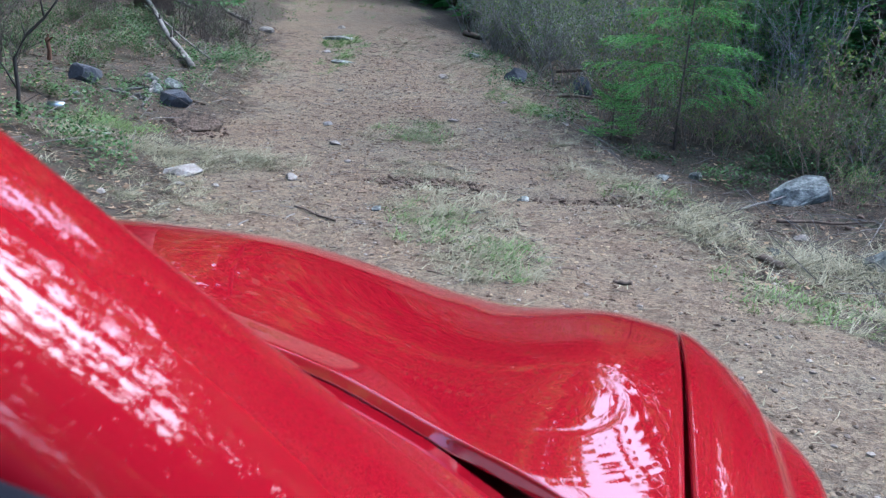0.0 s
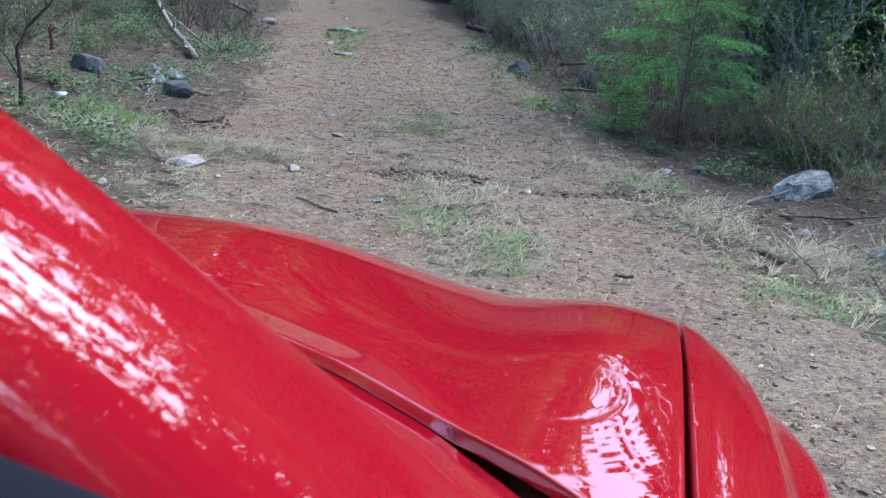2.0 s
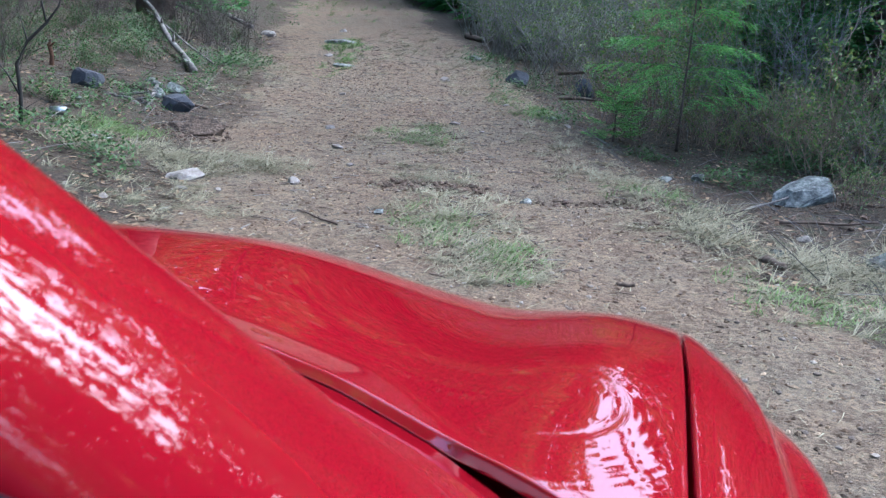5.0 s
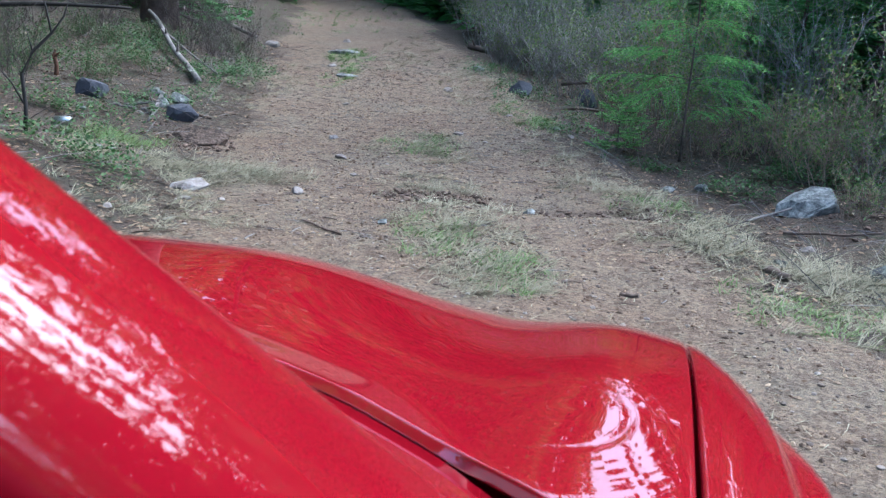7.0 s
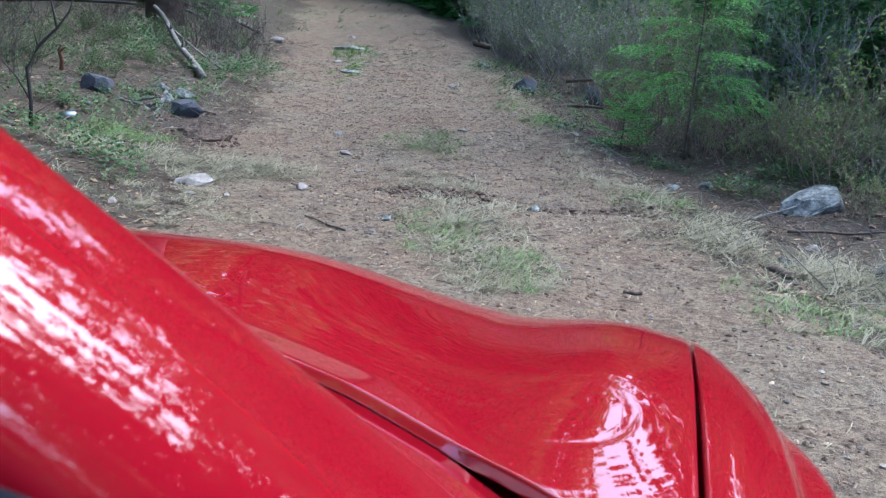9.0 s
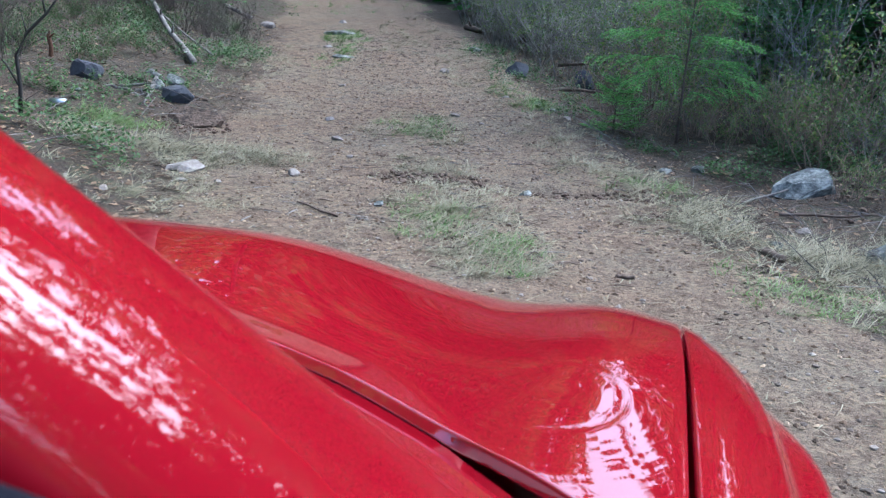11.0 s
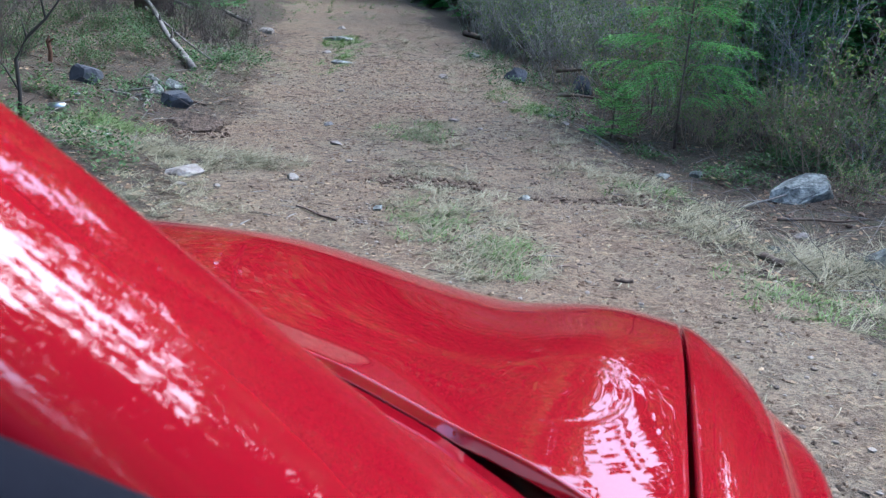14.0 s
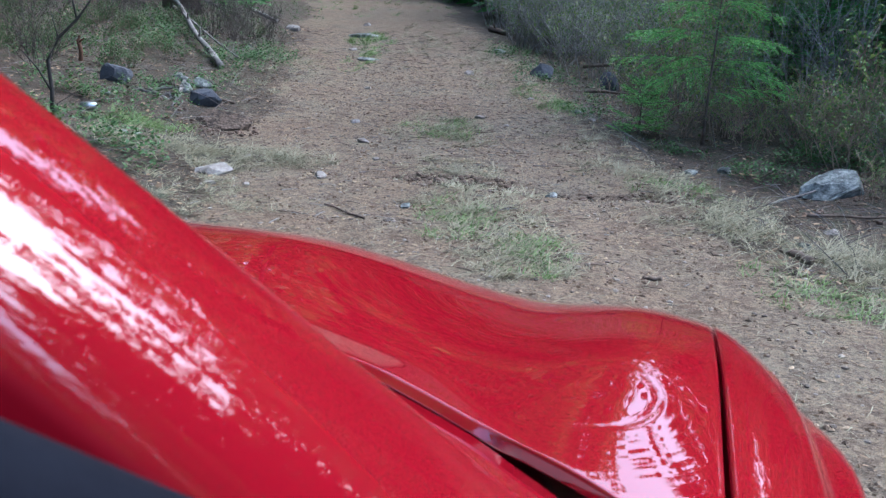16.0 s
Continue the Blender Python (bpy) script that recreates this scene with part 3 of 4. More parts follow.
# ---- dead wood ----
def wobbly(a, b, n, amp, seed):
    out = []
    for i in range(n + 1):
        t = i / n
        o = Vector((noise.noise((t * 2.5, seed, 0)), noise.noise((t * 2.5, seed, 5)), noise.noise((t * 2.5, seed, 9)))) * amp
        out.append(a.lerp(b, t) + o)
    return out


def log(name, x0, y0, x1, y1, r0, r1, mat, label, seed, lift0=0.0, lift1=0.0, stubs=4, category="branch"):
    a, b = on_ground(x0, y0, -r0 - lift0), on_ground(x1, y1, -r1 - lift1)
    pts = wobbly(a, b, 12, r0 * 1.2, seed)
    p = Pile()
    p.tube(pts, [r0 + (r1 - r0) * i / 12 * (1 + 0.1 * math.sin(i * 3.1)) for i in range(13)], 8)
    rnd = random.Random(seed)
    for k in range(stubs):
        q = pts[rnd.randint(2, 11)]
        d = Vector((rnd.uniform(-1, 1), rnd.uniform(-1, 1), rnd.uniform(0.1, 1))).normalized()
        p.tube([q, q + d * rnd.uniform(0.05, 0.2)], [r1 * 0.6, r1 * 0.25], 5)
    return tagged(new(name, p.mesh(name, mat)), label, category)


log("fallen_pole", -4.64, 14.2, -2.78, 10.3, 0.026, 0.036, DEADWOOD, "bleached grey fallen pole on the bank", 3, 0.25, 0.02, 5)
log("fallen_pole", -4.4, 13.6, -2.75, 10.9, 0.016, 0.012, DEADWOOD, "thin bleached forked branch on the bank", 6, 0.2, 0.05, 5)
log("fallen_pole", -5.0, 18.2, -3.5, 15.95, 0.035, 0.03, DEADWOOD, "grey fallen log beside the track", 9, 0.1, 0.02)
log("fallen_pole", -5.6, 16.5, -3.9, 15.2, 0.03, 0.02, DEADWOOD, "grey fallen branch beside a trunk", 12, 0.2, 0.05)
log("fallen_branch", -3.0, 8.9, -2.2, 8.75, 0.02, 0.012, BROWNWOOD, "thin dead branch behind a dark rock", 13)
log("fallen_branch", -2.75, 9.0, -2.55, 8.1, 0.02, 0.012, DEADWOOD, "grey dead branch beside a dark rock", 14, 0.03)
log("stick", -0.78, 5.56, -0.50, 5.26, 0.005, 0.007, BROWNWOOD, "dark brown stick on the dirt track", 16, stubs=1, category="stick")
log("stick", 0.95, 4.53, 1.03, 4.50, 0.009, 0.009, BROWNWOOD, "short dark stick on the dirt track", 18, stubs=0, category="stick")
log("wood_chunk", 1.83, 5.17, 1.90, 5.02, 0.028, 0.022, BROWNWOOD, "dark chunk of broken wood in the verge", 19, stubs=0, category="wood")
log("fallen_log", -0.02, 18.2, 0.33, 18.1, 0.055, 0.05, BROWNWOOD, "dark fallen log at the track's edge", 21, stubs=1, category="log")
log("fallen_branch", 2.15, 6.75, 2.6, 7.0, 0.010, 0.006, DEADWOOD, "thin pale branch leaning by the boulder", 22, 0.0, 0.06, 1)
log("fallen_branch", 3.0, 5.6, 3.6, 5.75, 0.018, 0.012, BROWNWOOD, "dead branch lying in the verge", 23, 0.02, 0.05)
log("fallen_branch", 2.3, 6.4, 2.9, 6.25, 0.012, 0.006, BROWNWOOD, "dead twig lying by the boulder", 24, 0.01, 0.02)
log("fallen_branch", 1.2, 11.2, 2.0, 10.6, 0.02, 0.01, BROWNWOOD, "dead branch under the shrubs", 26, 0.05, 0.15)
log("fallen_branch", 1.3, 12.9, 2.2, 12.4, 0.025, 0.012, BROWNWOOD, "dead branch under the shrubs", 27, 0.15, 0.25)


def broken_stub():
    b, p = on_ground(-3.82, 9.18, 0.03), Pile()
    p.tube([b, b + Vector((0.01, 0, 0.12)), b + Vector((-0.015, 0.01, 0.22)), b + Vector((0.0, 0.01, 0.27))], [0.024, 0.02, 0.022, 0.008], 9)
    p.tube([b + Vector((-0.01, 0, 0.2)), b + Vector((0.05, -0.01, 0.25))], [0.014, 0.006], 6)
    tagged(new("stub", p.mesh("stub", RUSTWOOD, False)), "rust brown broken stub standing on the bank", "stub")


broken_stub()


def root_tangle():
    rnd = random.Random(77)
    base = on_ground(-2.75, 8.38)
    clump = tagged(new("root_tangle"), "tangle of bleached grey roots on the bank", "roots")
    clump.location = base
    for k in range(9):
        p = Pile()
        a = on_ground(-2.75 + rnd.uniform(-0.12, 0.12), 8.38 + rnd.uniform(-0.1, 0.1), 0.01) - base
        t = rnd.uniform(0, 6.28)
        b = a + Vector((math.cos(t), math.sin(t) * 0.5, rnd.uniform(0.05, 0.35))) * rnd.uniform(0.15, 0.32)
        p.tube(wobbly(a, b, 6, 0.04, k * 3.3), [0.016, 0.015, 0.013, 0.012, 0.009, 0.007, 0.004], 6)
        part("root", p.mesh("root", DEADWOOD), clump)


root_tangle()


def sapling():
    b = on_ground(-2.9, 6.6)
    pts = [b, b + Vector((0.0, 0.02, 0.18)), b + Vector((-0.03, 0.05, 0.40)), b + Vector((0.03, 0.10, 0.55)), b + Vector((0.16, 0.12, 0.68)), b + Vector((0.24, 0.15, 0.80)), b + Vector((0.27, 0.2, 0.95))]
    p = Pile()
    p.tube(pts, [0.016, 0.014, 0.013, 0.012, 0.010, 0.007, 0.004], 6)
    p.tube([pts[1], b + Vector((-0.08, 0.0, 0.34)), b + Vector((-0.2, 0.02, 0.46))], [0.008, 0.006, 0.003], 5)
    p.tube([pts[4], b + Vector((0.10, 0.18, 0.86)), b + Vector((0.05, 0.2, 1.0))], [0.008, 0.006, 0.003], 5)
    p.tube([pts[3], b + Vector((-0.05, 0.18, 0.72))], [0.006, 0.002], 5)
    tagged(new("bare_sapling", p.mesh("bare_sapling", BLACKWOOD)), "bare dark crooked sapling without leaves", "sapling")


sapling()
log("leaning_branch", -5.2, 10.2, -3.6, 10.6, 0.035, 0.012, BLACKWOOD, "dark dead branch hanging over the bank", 31, 0.35, 0.62, 5)


# ---- conifers ----
def fir_meshes(height, reach, low, whorls, per, twigs, needle, seed, mat, trunk_r, droop=0.25, dense=14, wide=0.10, spray=0.38, coarse=False, curl=0.055, sag=0.10, limbs=()):
    """Trunk with limbs, and a crown of needle sprays. low: height of the lowest limbs."""
    rnd = random.Random(seed)
    wood, crown = Pile(), Pile()
    n = 10
    axis = [Vector((0.05 * height * 0.1 * noise.noise((i * 0.4, seed, 1)), 0.05 * height * 0.1 * noise.noise((i * 0.4, seed, 7)), height * i / n)) for i in range(n + 1)]
    axis[0].z = -0.15
    wood.tube(axis, [trunk_r * (1 - 0.93 * i / n) * (1.35 if i == 0 else 1) for i in range(n + 1)], 10)
    for w in range(whorls + (1 if limbs else 0)):
        f = min(1.0, w / (whorls - 1))
        h = low + (height * 0.97 - low) * f ** 0.9
        for k in range(per if w < whorls else len(limbs)):
            hh = h + rnd.uniform(-0.4, 0.4) * (height - low) / whorls
            if rnd.random() < 0.1 and w < whorls:
                continue
            az = 2 * math.pi * (k + rnd.random() * 0.8) / per + w * 1.9
            ln = reach * max(0.02, 1 - max(0, (hh - low)) / (height - low)) ** 0.75 * rnd.uniform(0.6, 1.12) + 0.12
            if w == whorls:
                az, hh, ln = limbs[k]
                f = 0.1
            root = axis[0].lerp(axis[-1], min(0.99, max(0.02, hh / height)))
            out = Vector((math.cos(az), math.sin(az), 0))
            rise = 0.35 * f - droop * (1 - f) + rnd.uniform(-0.12, 0.12)
            pts, d, q = [root], (out + Vector((0, 0, rise))).normalized(), root.copy()
            for s in range(6):
                q = q + d * ln / 6
                d = (d + Vector((rnd.uniform(-.05, .05), rnd.uniform(-.05, .05), curl))).normalized()
                pts.append(q.copy())
            wood.tube(pts[::3] if coarse else pts, [max(0.003, trunk_r * 0.16 * (1 - i / 6.5)) for i in range(0, 7, 3 if coarse else 1)], 3 if coarse else 4)
            side = d.cross(Vector((0, 0, 1))).normalized()
            nt = max(4, int(twigs * ln / reach))
            for j in range(nt):
                t = 0.18 + 0.82 * (j + rnd.random()) / nt
                i0 = min(5, int(t * 6))
                p0 = pts[i0].lerp(pts[i0 + 1], t * 6 - i0 if t < 1 else 1)
                ld = (pts[i0 + 1] - pts[i0]).normalized()
                sgn = 1 if j % 2 else -1
                tl = ln * spray * (1.15 - t) * rnd.uniform(0.6, 1.2) + needle * 1.5
                td = (ld * 0.75 + side * sgn * rnd.uniform(0.5, 1.0) + Vector((0, 0, rnd.uniform(-0.28, 0.06)))).normalized()
                nn = max(5, int(dense * tl / 0.25))
                for m in range(nn):
                    pp = p0 + td * (tl * (m + rnd.random()) / nn) + Vector((0, 0, -sag * tl * (m / nn) ** 2))
                    sd = td.cross(Vector((rnd.uniform(-.5, .5), rnd.uniform(-.5, .5), 1))).normalized() * (1 if m % 2 else -1)
                    nd = (td * 0.7 + sd * rnd.uniform(0.4, 0.9) + Vector((0, 0, rnd.uniform(-0.15, 0.3)))).normalized()
                    crown.leaf(pp, nd, nd.cross(Vector((rnd.uniform(-1, 1), rnd.uniform(-1, 1), 0.9))).normalized(), needle * rnd.uniform(0.7, 1.3), needle * wide)
    return wood, crown


def fir(name, x, y, meshes, label, turn=0, group="", lean=0.0):
    ob = tagged(new(name), label, "tree", group)
    ob.matrix_basis = Matrix.Translation(on_ground(x, y, 0.02)) @ pose(0, 0, 0, 0, lean, turn)
    part("trunk", meshes[0], ob)
    part("crown", meshes[1], ob)
    return ob


def pair(name, mat, bark, *args, **kw):
    w, c = fir_meshes(*args, mat=mat, **kw)
    return w.mesh(name + "_trunk", bark), c.mesh(name + "_crown", mat, False)


young = pair("young_fir", YOUNG, BARK, 3.2, 0.85, 0.86, 11, 5, 17, 0.034, 5, trunk_r=0.013, dense=105, wide=0.14, droop=0.0, spray=0.42, curl=-0.045, sag=0.35,
             limbs=((3.35, 0.52, 0.58), (6.1, 0.66, 0.78), (5.1, 0.62, 0.45)))
fir("young_fir", 2.12, 9.0, young, "young bright green fir with drooping lower branches", 0)
small = pair("fir_seedling", YOUNG, BARK, 0.52, 0.24, 0.08, 6, 6, 18, 0.034, 9, trunk_r=0.012, dense=26, wide=0.22, droop=0.05)
fir("fir_seedling", 1.55, 9.15, small, "small bright green fir seedling beside the track", 0)
mid_a = pair("fir_mid_a", NEEDLES, BARK, 6.5, 1.6, 0.35, 18, 6, 20, 0.12, 13, trunk_r=0.085, dense=4, wide=0.38, droop=0.22, coarse=True)
mid_b = pair("fir_mid_b", NEEDLES, BARK, 5.0, 1.45, 0.2, 15, 6, 20, 0.12, 15, trunk_r=0.07, dense=4, wide=0.38, droop=0.18, coarse=True)
tall_a = pair("fir_tall_a", NEEDLES, BARK, 17, 2.9, 3.0, 22, 5, 12, 0.40, 21, trunk_r=0.20, dense=2.3, wide=0.40, droop=0.25, coarse=True)
tall_b = pair("fir_tall_b", NEEDLES, BARK, 21, 3.1, 6.5, 20, 5, 12, 0.42, 23, trunk_r=0.23, dense=2.3, wide=0.40, droop=0.2, coarse=True)
tall_c = pair("fir_tall_c", NEEDLES, BARK, 13, 2.5, 1.2, 22, 5, 12, 0.36, 27, trunk_r=0.16, dense=2.5, wide=0.40, droop=0.3, coarse=True)
rnd = random.Random(43)
far_fir = pair("fir_far", NEEDLES, BARK, 14, 2.6, 0.8, 15, 4, 8, 0.68, 33, trunk_r=0.16, dense=1.5, wide=0.52, droop=0.25, coarse=True)
# mid-height firs behind the thicket
open_fir = pair("fir_open", NEEDLES, BARK, 14, 2.6, 3.5, 9, 4, 8, 0.55, 35, trunk_r=0.10, dense=1.3, wide=0.6, droop=0.15, coarse=True)
MID = [(4.3, 10.3), (5.1, 9.5), (5.8, 8.9), (3.5, 12.3), (4.9, 11.9), (3.9, 11.6), (4.9, 10.2), (3.2, 13.6), (5.6, 12.4), (4.6, 14.6), (2.6, 17.0), (6.3, 9.4), (6.9, 11.4), (3.6, 19.5), (1.6, 22.5), (5.6, 17.5), (7.6, 14.0),
       (-5.6, 17.2), (-6.3, 18.5), (-7.0, 14.0), (-5.2, 23.0), (0.9, 27.0), (-7.5, 27), (2.6, 30), (7.2, 8.0), (8.4, 10.0), (-8.3, 10.8)]
for k in range(46):
    y = rnd.uniform(9.5, 28)
    MID.append((rnd.choice((1, 1, -1)) * rnd.uniform(5.0, 7.0 + y * 0.45), y) if k % 4 else (road_x(y + 8) + rnd.uniform(2.8, 5.5), y + 8))
MID = [(x, y) for x, y in MID if abs(x - road_x(y)) > 2.6 and not (-9 < x < 0 and y < 17)]
for i, (x, y) in enumerate(MID):
    ob = fir("fir", x, y, (mid_a, mid_b)[i % 2] if y < 18 else far_fir, "dark green fir of middle height in the forest edge", i * 67 % 360, "forest firs")
    if y >= 18:
        ob.scale = (0.6, 0.6, 0.34 + 0.06 * (i % 3))
    elif x > 0:
        ob.scale = (0.75, 0.75, 0.55 + 0.15 * (i % 3))
    # kept low so sky shows in the hood's reflection
    if 10.5 < math.degrees(math.atan2(x, y)) < 21:
        ob.scale.z *= 0.45
rnd = random.Random(44)


def open_sky(x, y):
    """Thins the unseen ring of firs over the bank and behind the car, for light."""
    az, r = math.degrees(math.atan2(x, y)), math.hypot(x, y)
    if 5 < az < 135:
        return rnd.random() < 0.95
    if abs(az) > 135 and r < 22:
        return rnd.random() < 0.35
    if -130 < az < -10 and r < 9:
        return rnd.random() < 0.95
    return True


# a few trunks in view; the farthest only close the reflected skyline
TALL = [(-4.75, 15.0, 1), (4.3, 25.0, 1), (6.2, 15.6, 0), (-7.8, 21.0, 1), (-3.4, 48, 3), (-6.5, 44, 3), (-9.5, 47, 3), (-0.5, 46, 3), (-5, 54, 3), (-8, 53, 3), (-2, 52, 3), (-6.6, 38, 3), (0.2, 36, 3), (-4.6, 60, 3), (-10.5, 58, 3), (2.5, 50, 3), (-7.4, 64, 3), (-1.5, 63, 3)]
# rings of unseen firs, added for reflections and shade
for ring, count in ((7.5, 9), (10.5, 13), (14, 16), (20, 20), (27, 20), (35, 26), (44, 32), (54, 34)):
    for k in range(count):
        a = 2 * math.pi * (k + rnd.uniform(-0.3, 0.3)) / count + ring
        x, y = ring * math.sin(a) * rnd.uniform(0.92, 1.1), ring * math.cos(a) * rnd.uniform(0.92, 1.1)
        if abs(x - road_x(y)) > 4.6 + 0.06 * abs(y) and not (abs(x) < 4.6 and -6 < y < 9) and not (abs(math.atan2(x - 0.2, y)) < 0.62 and y < 19) and open_sky(x, y):
            TALL.append((x, y, rnd.randint(0, 2) if ring < 25 else 3))
for i, (x, y, k) in enumerate(TALL):
    az, r = math.degrees(math.atan2(x, y)), math.hypot(x, y)
    low_skyline = 5 < az or az < -140
    ob = fir("tall_fir", x, y, (tall_a, tall_b, tall_c, far_fir)[k], "low dark green fir, mostly unseen, scaled to shape reflections and light" if low_skyline else "tall dark green fir with grey brown trunk, mostly out of view", i * 83 % 360, "tall forest firs", rnd.uniform(-1.5, 1.5))
    if low_skyline:
        # lower on this side, leaving sky for the paint's reflections and light from behind
        h = 1.0 + r * math.tan(radians(rnd.uniform(11, 19))) - 0.05 * r
        g = min(1.0, max(0.12, h / (17, 21, 13, 14)[k]))
        ob.scale = (max(g, 0.35), max(g, 0.35), g)
    elif -105 < az < -25 and r < 21:
        ob.scale = (0.8, 0.8, 0.5 + 0.05 * (i % 3))
    elif k == 3:
        ob.scale = (1.2, 1.2, 1.2 + 0.25 * (i % 3))

# ragged added skyline below the sky reflected in the paint, taller firs flanking it
for k in range(42):
    az, r = radians(8 + 1.95 * k + rnd.uniform(-0.6, 0.6)), rnd.uniform(22, 30)
    ob = fir("tall_fir", r * math.sin(az), r * math.cos(az), far_fir, "low dark green fir, mostly unseen, scaled to shape reflections and light", k * 71 % 360, "tall forest firs")
    g = (1.0 + r * math.tan(radians(rnd.uniform(14.5, 17.5) if k % 4 else rnd.uniform(20, 34) if k > 9 else 18)) - 0.05 * r) / 14
    ob.scale = (max(g, 0.5), max(g, 0.5), g) if k % 4 else (0.42, 0.42, g)
# unseen firs added at the road's end to darken and mottle the hood's reflection
for k in range(10):
    az, r = radians(-4.5 + 1.4 * k + rnd.uniform(-0.3, 0.3)), rnd.uniform(46, 52)
    ob = fir("tall_fir", r * math.sin(az), r * math.cos(az), (open_fir, far_fir)[k % 2], "unseen tall fir at the road's end, mottling the hood reflection", k * 53 % 360, "tall forest firs")
    ob.scale = (1.6, 1.6, r * math.tan(radians(rnd.uniform(28, 34) - 0.9 * k)) / 14)
# thin crowns added to mottle the sky highlights on hood and pillar
for k, az in enumerate((10.2, 13.2, 16.0, 19.0, 20.4, 21.8, 23.2, 29, 33, 39, 47, 53, 56, 59, 64, 66, 69, 72, 75, 78, 81, 84)):
    r, h = rnd.uniform(20, 26), rnd.uniform(22, 32) if az < 17 else 36 if az < 24 or 50 < az < 61 or az > 73 else rnd.uniform(26, 36)
    ob = fir("tall_fir", r * math.sin(radians(az)), r * math.cos(radians(az)), far_fir if 18.5 < az < 24 else open_fir, "thin crowned green fir added to break up the reflected sky", k * 53 % 360, "tall forest firs", rnd.uniform(-3, 3))
    ob.scale = (0.36, 0.36, r * math.tan(radians(h)) / 14) if az < 18 else (0.75, 0.75, r * math.tan(radians(h)) / 14)
# dense unseen row added to cut off the sky patch on the pillar
for k in range(17):
    az, r = radians(62 + 2.4 * k + rnd.uniform(-0.6, 0.6)), rnd.uniform(22, 27)
    ob = fir("tall_fir", r * math.sin(az), r * math.cos(az), far_fir, "unseen dark green fir limiting the pillar's sky patch", k * 37 % 360, "tall forest firs")
    ob.scale = (0.8, 0.8, r * math.tan(radians(rnd.uniform(22, 33))) / 14)
# unseen firs added to keep the pillar's lower left reflection dark
for k in range(10):
    az, r = radians(86 + 4.6 * k + rnd.uniform(-1, 1)), rnd.uniform(12, 17)
    ob = fir("tall_fir", r * math.sin(az), r * math.cos(az), (tall_a, tall_c)[k % 2], "unseen dark green fir with low branches, darkening the pillar's reflection", k * 53 % 360, "tall forest firs")
    ob.scale = (0.6, 0.6, r * math.tan(radians(rnd.uniform(20, 28))) / (17, 13)[k % 2])
# firs out of view, added to shade the bank and block sky from the left
for k, (x, y) in enumerate(((-7.2, 9.4), (-6.0, 6.4), (-5.4, 3.6), (-10.2, -1.2), (-9.3, 2.4), (-10.8, -4.6), (-8.8, 5.6), (-9.9, 8.4), (-7.6, -6.4), (-12.5, 1.0), (-12.0, 5.0))):
    ob = fir("tall_fir", x, y, (tall_a, tall_b)[k % 2] if k > 2 else tall_b, "unseen dark green fir added to shade the bank", k * 97 % 360, "tall forest firs", 0.8)
    ob.scale = (0.8, 0.8, 0.40 + 0.05 * (k % 3))
ob = fir("tall_fir", 4.85, 11.0, tall_b, "slim dark fir with a bare lower trunk in the thicket", 40, "tall forest firs")
ob.scale = (0.5, 0.5, 0.6)


# ---- shrubs ----
def shrub_meshes(name, height, spread, stems, seed, wood, leaf, leaves, leaf_size):
    rnd = random.Random(seed)
    w, lf = Pile(), Pile()

    def grow(p, d, ln, r, level):
        pts, q = [p], p.copy()
        n = 5 if level == 0 else 3
        for i in range(n):
            d = (d + Vector((rnd.uniform(-.22, .22), rnd.uniform(-.22, .22), rnd.uniform(-.05, .12)))).normalized()
            q = q + d * ln / n
            pts.append(q.copy())
        w.tube(pts, [max(0.0021, r * (1 - 0.8 * i / n)) for i in range(n + 1)], 4 if level == 0 else 3)
        if level < 2:
            for k in range(6 if level == 0 else 2):
                t = rnd.uniform(0.25, 1.0)
                i = min(n - 1, int(t * n))
                s = pts[i].lerp(pts[i + 1], t * n - i if t < 1 else 1)
                dd = (d * 0.7 + Vector((rnd.uniform(-1, 1), rnd.uniform(-1, 1), rnd.uniform(-0.1, 0.9)))).normalized()
                grow(s, dd, ln * rnd.uniform(0.3, 0.6), r * 0.55, level + 1)
        if level > 0:
            for k in range(leaves):
                if rnd.random() < 0.55:
                    s = pts[rnd.randint(1, n)] + Vector((rnd.uniform(-.02, .02), rnd.uniform(-.02, .02), rnd.uniform(-.02, .02)))
                    dd = Vector((rnd.uniform(-1, 1), rnd.uniform(-1, 1), rnd.uniform(-0.3, 0.8))).normalized()
                    lf.leaf(s, dd, dd.cross(Vector((rnd.uniform(-1, 1), rnd.uniform(-1, 1), rnd.uniform(-1, 1)))).normalized(), leaf_size * rnd.uniform(0.6, 1.3), leaf_size * 0.6)
    for k in range(stems):
        a = rnd.uniform(0, 2 * math.pi)
        b = Vector((math.cos(a), math.sin(a), 0)) * rnd.uniform(0, spread * 0.25)
        lean = rnd.uniform(0.05, 1.0)
        grow(b + Vector((0, 0, -0.05)), Vector((math.cos(a) * lean, math.sin(a) * lean, 1)).normalized(), height * rnd.uniform(0.6, 1.1), 0.0058 * height + 0.002, 0)
    return w.mesh(name + "_stems", wood), (lf.mesh(name + "_leaves", leaf, False) if leaves else None)


def shrub(x, y, meshes, label, turn, scale, group):
    ob = tagged(new("shrub"), label, "shrub", group)
    ob.matrix_basis = Matrix.Translation(on_ground(x, y, 0.02)) @ pose(0, 0, 0, 0, 0, turn) @ Matrix.Scale(scale, 4)
    part("wood", meshes[0], ob)
    if meshes[1]:
        part("foliage", meshes[1], ob)


GREY = [shrub_meshes("grey_shrub_%d" % k, 1.15, 0.9, 10, 60 + k, TWIG, BUDS, 7, 0.034) for k in range(3)]
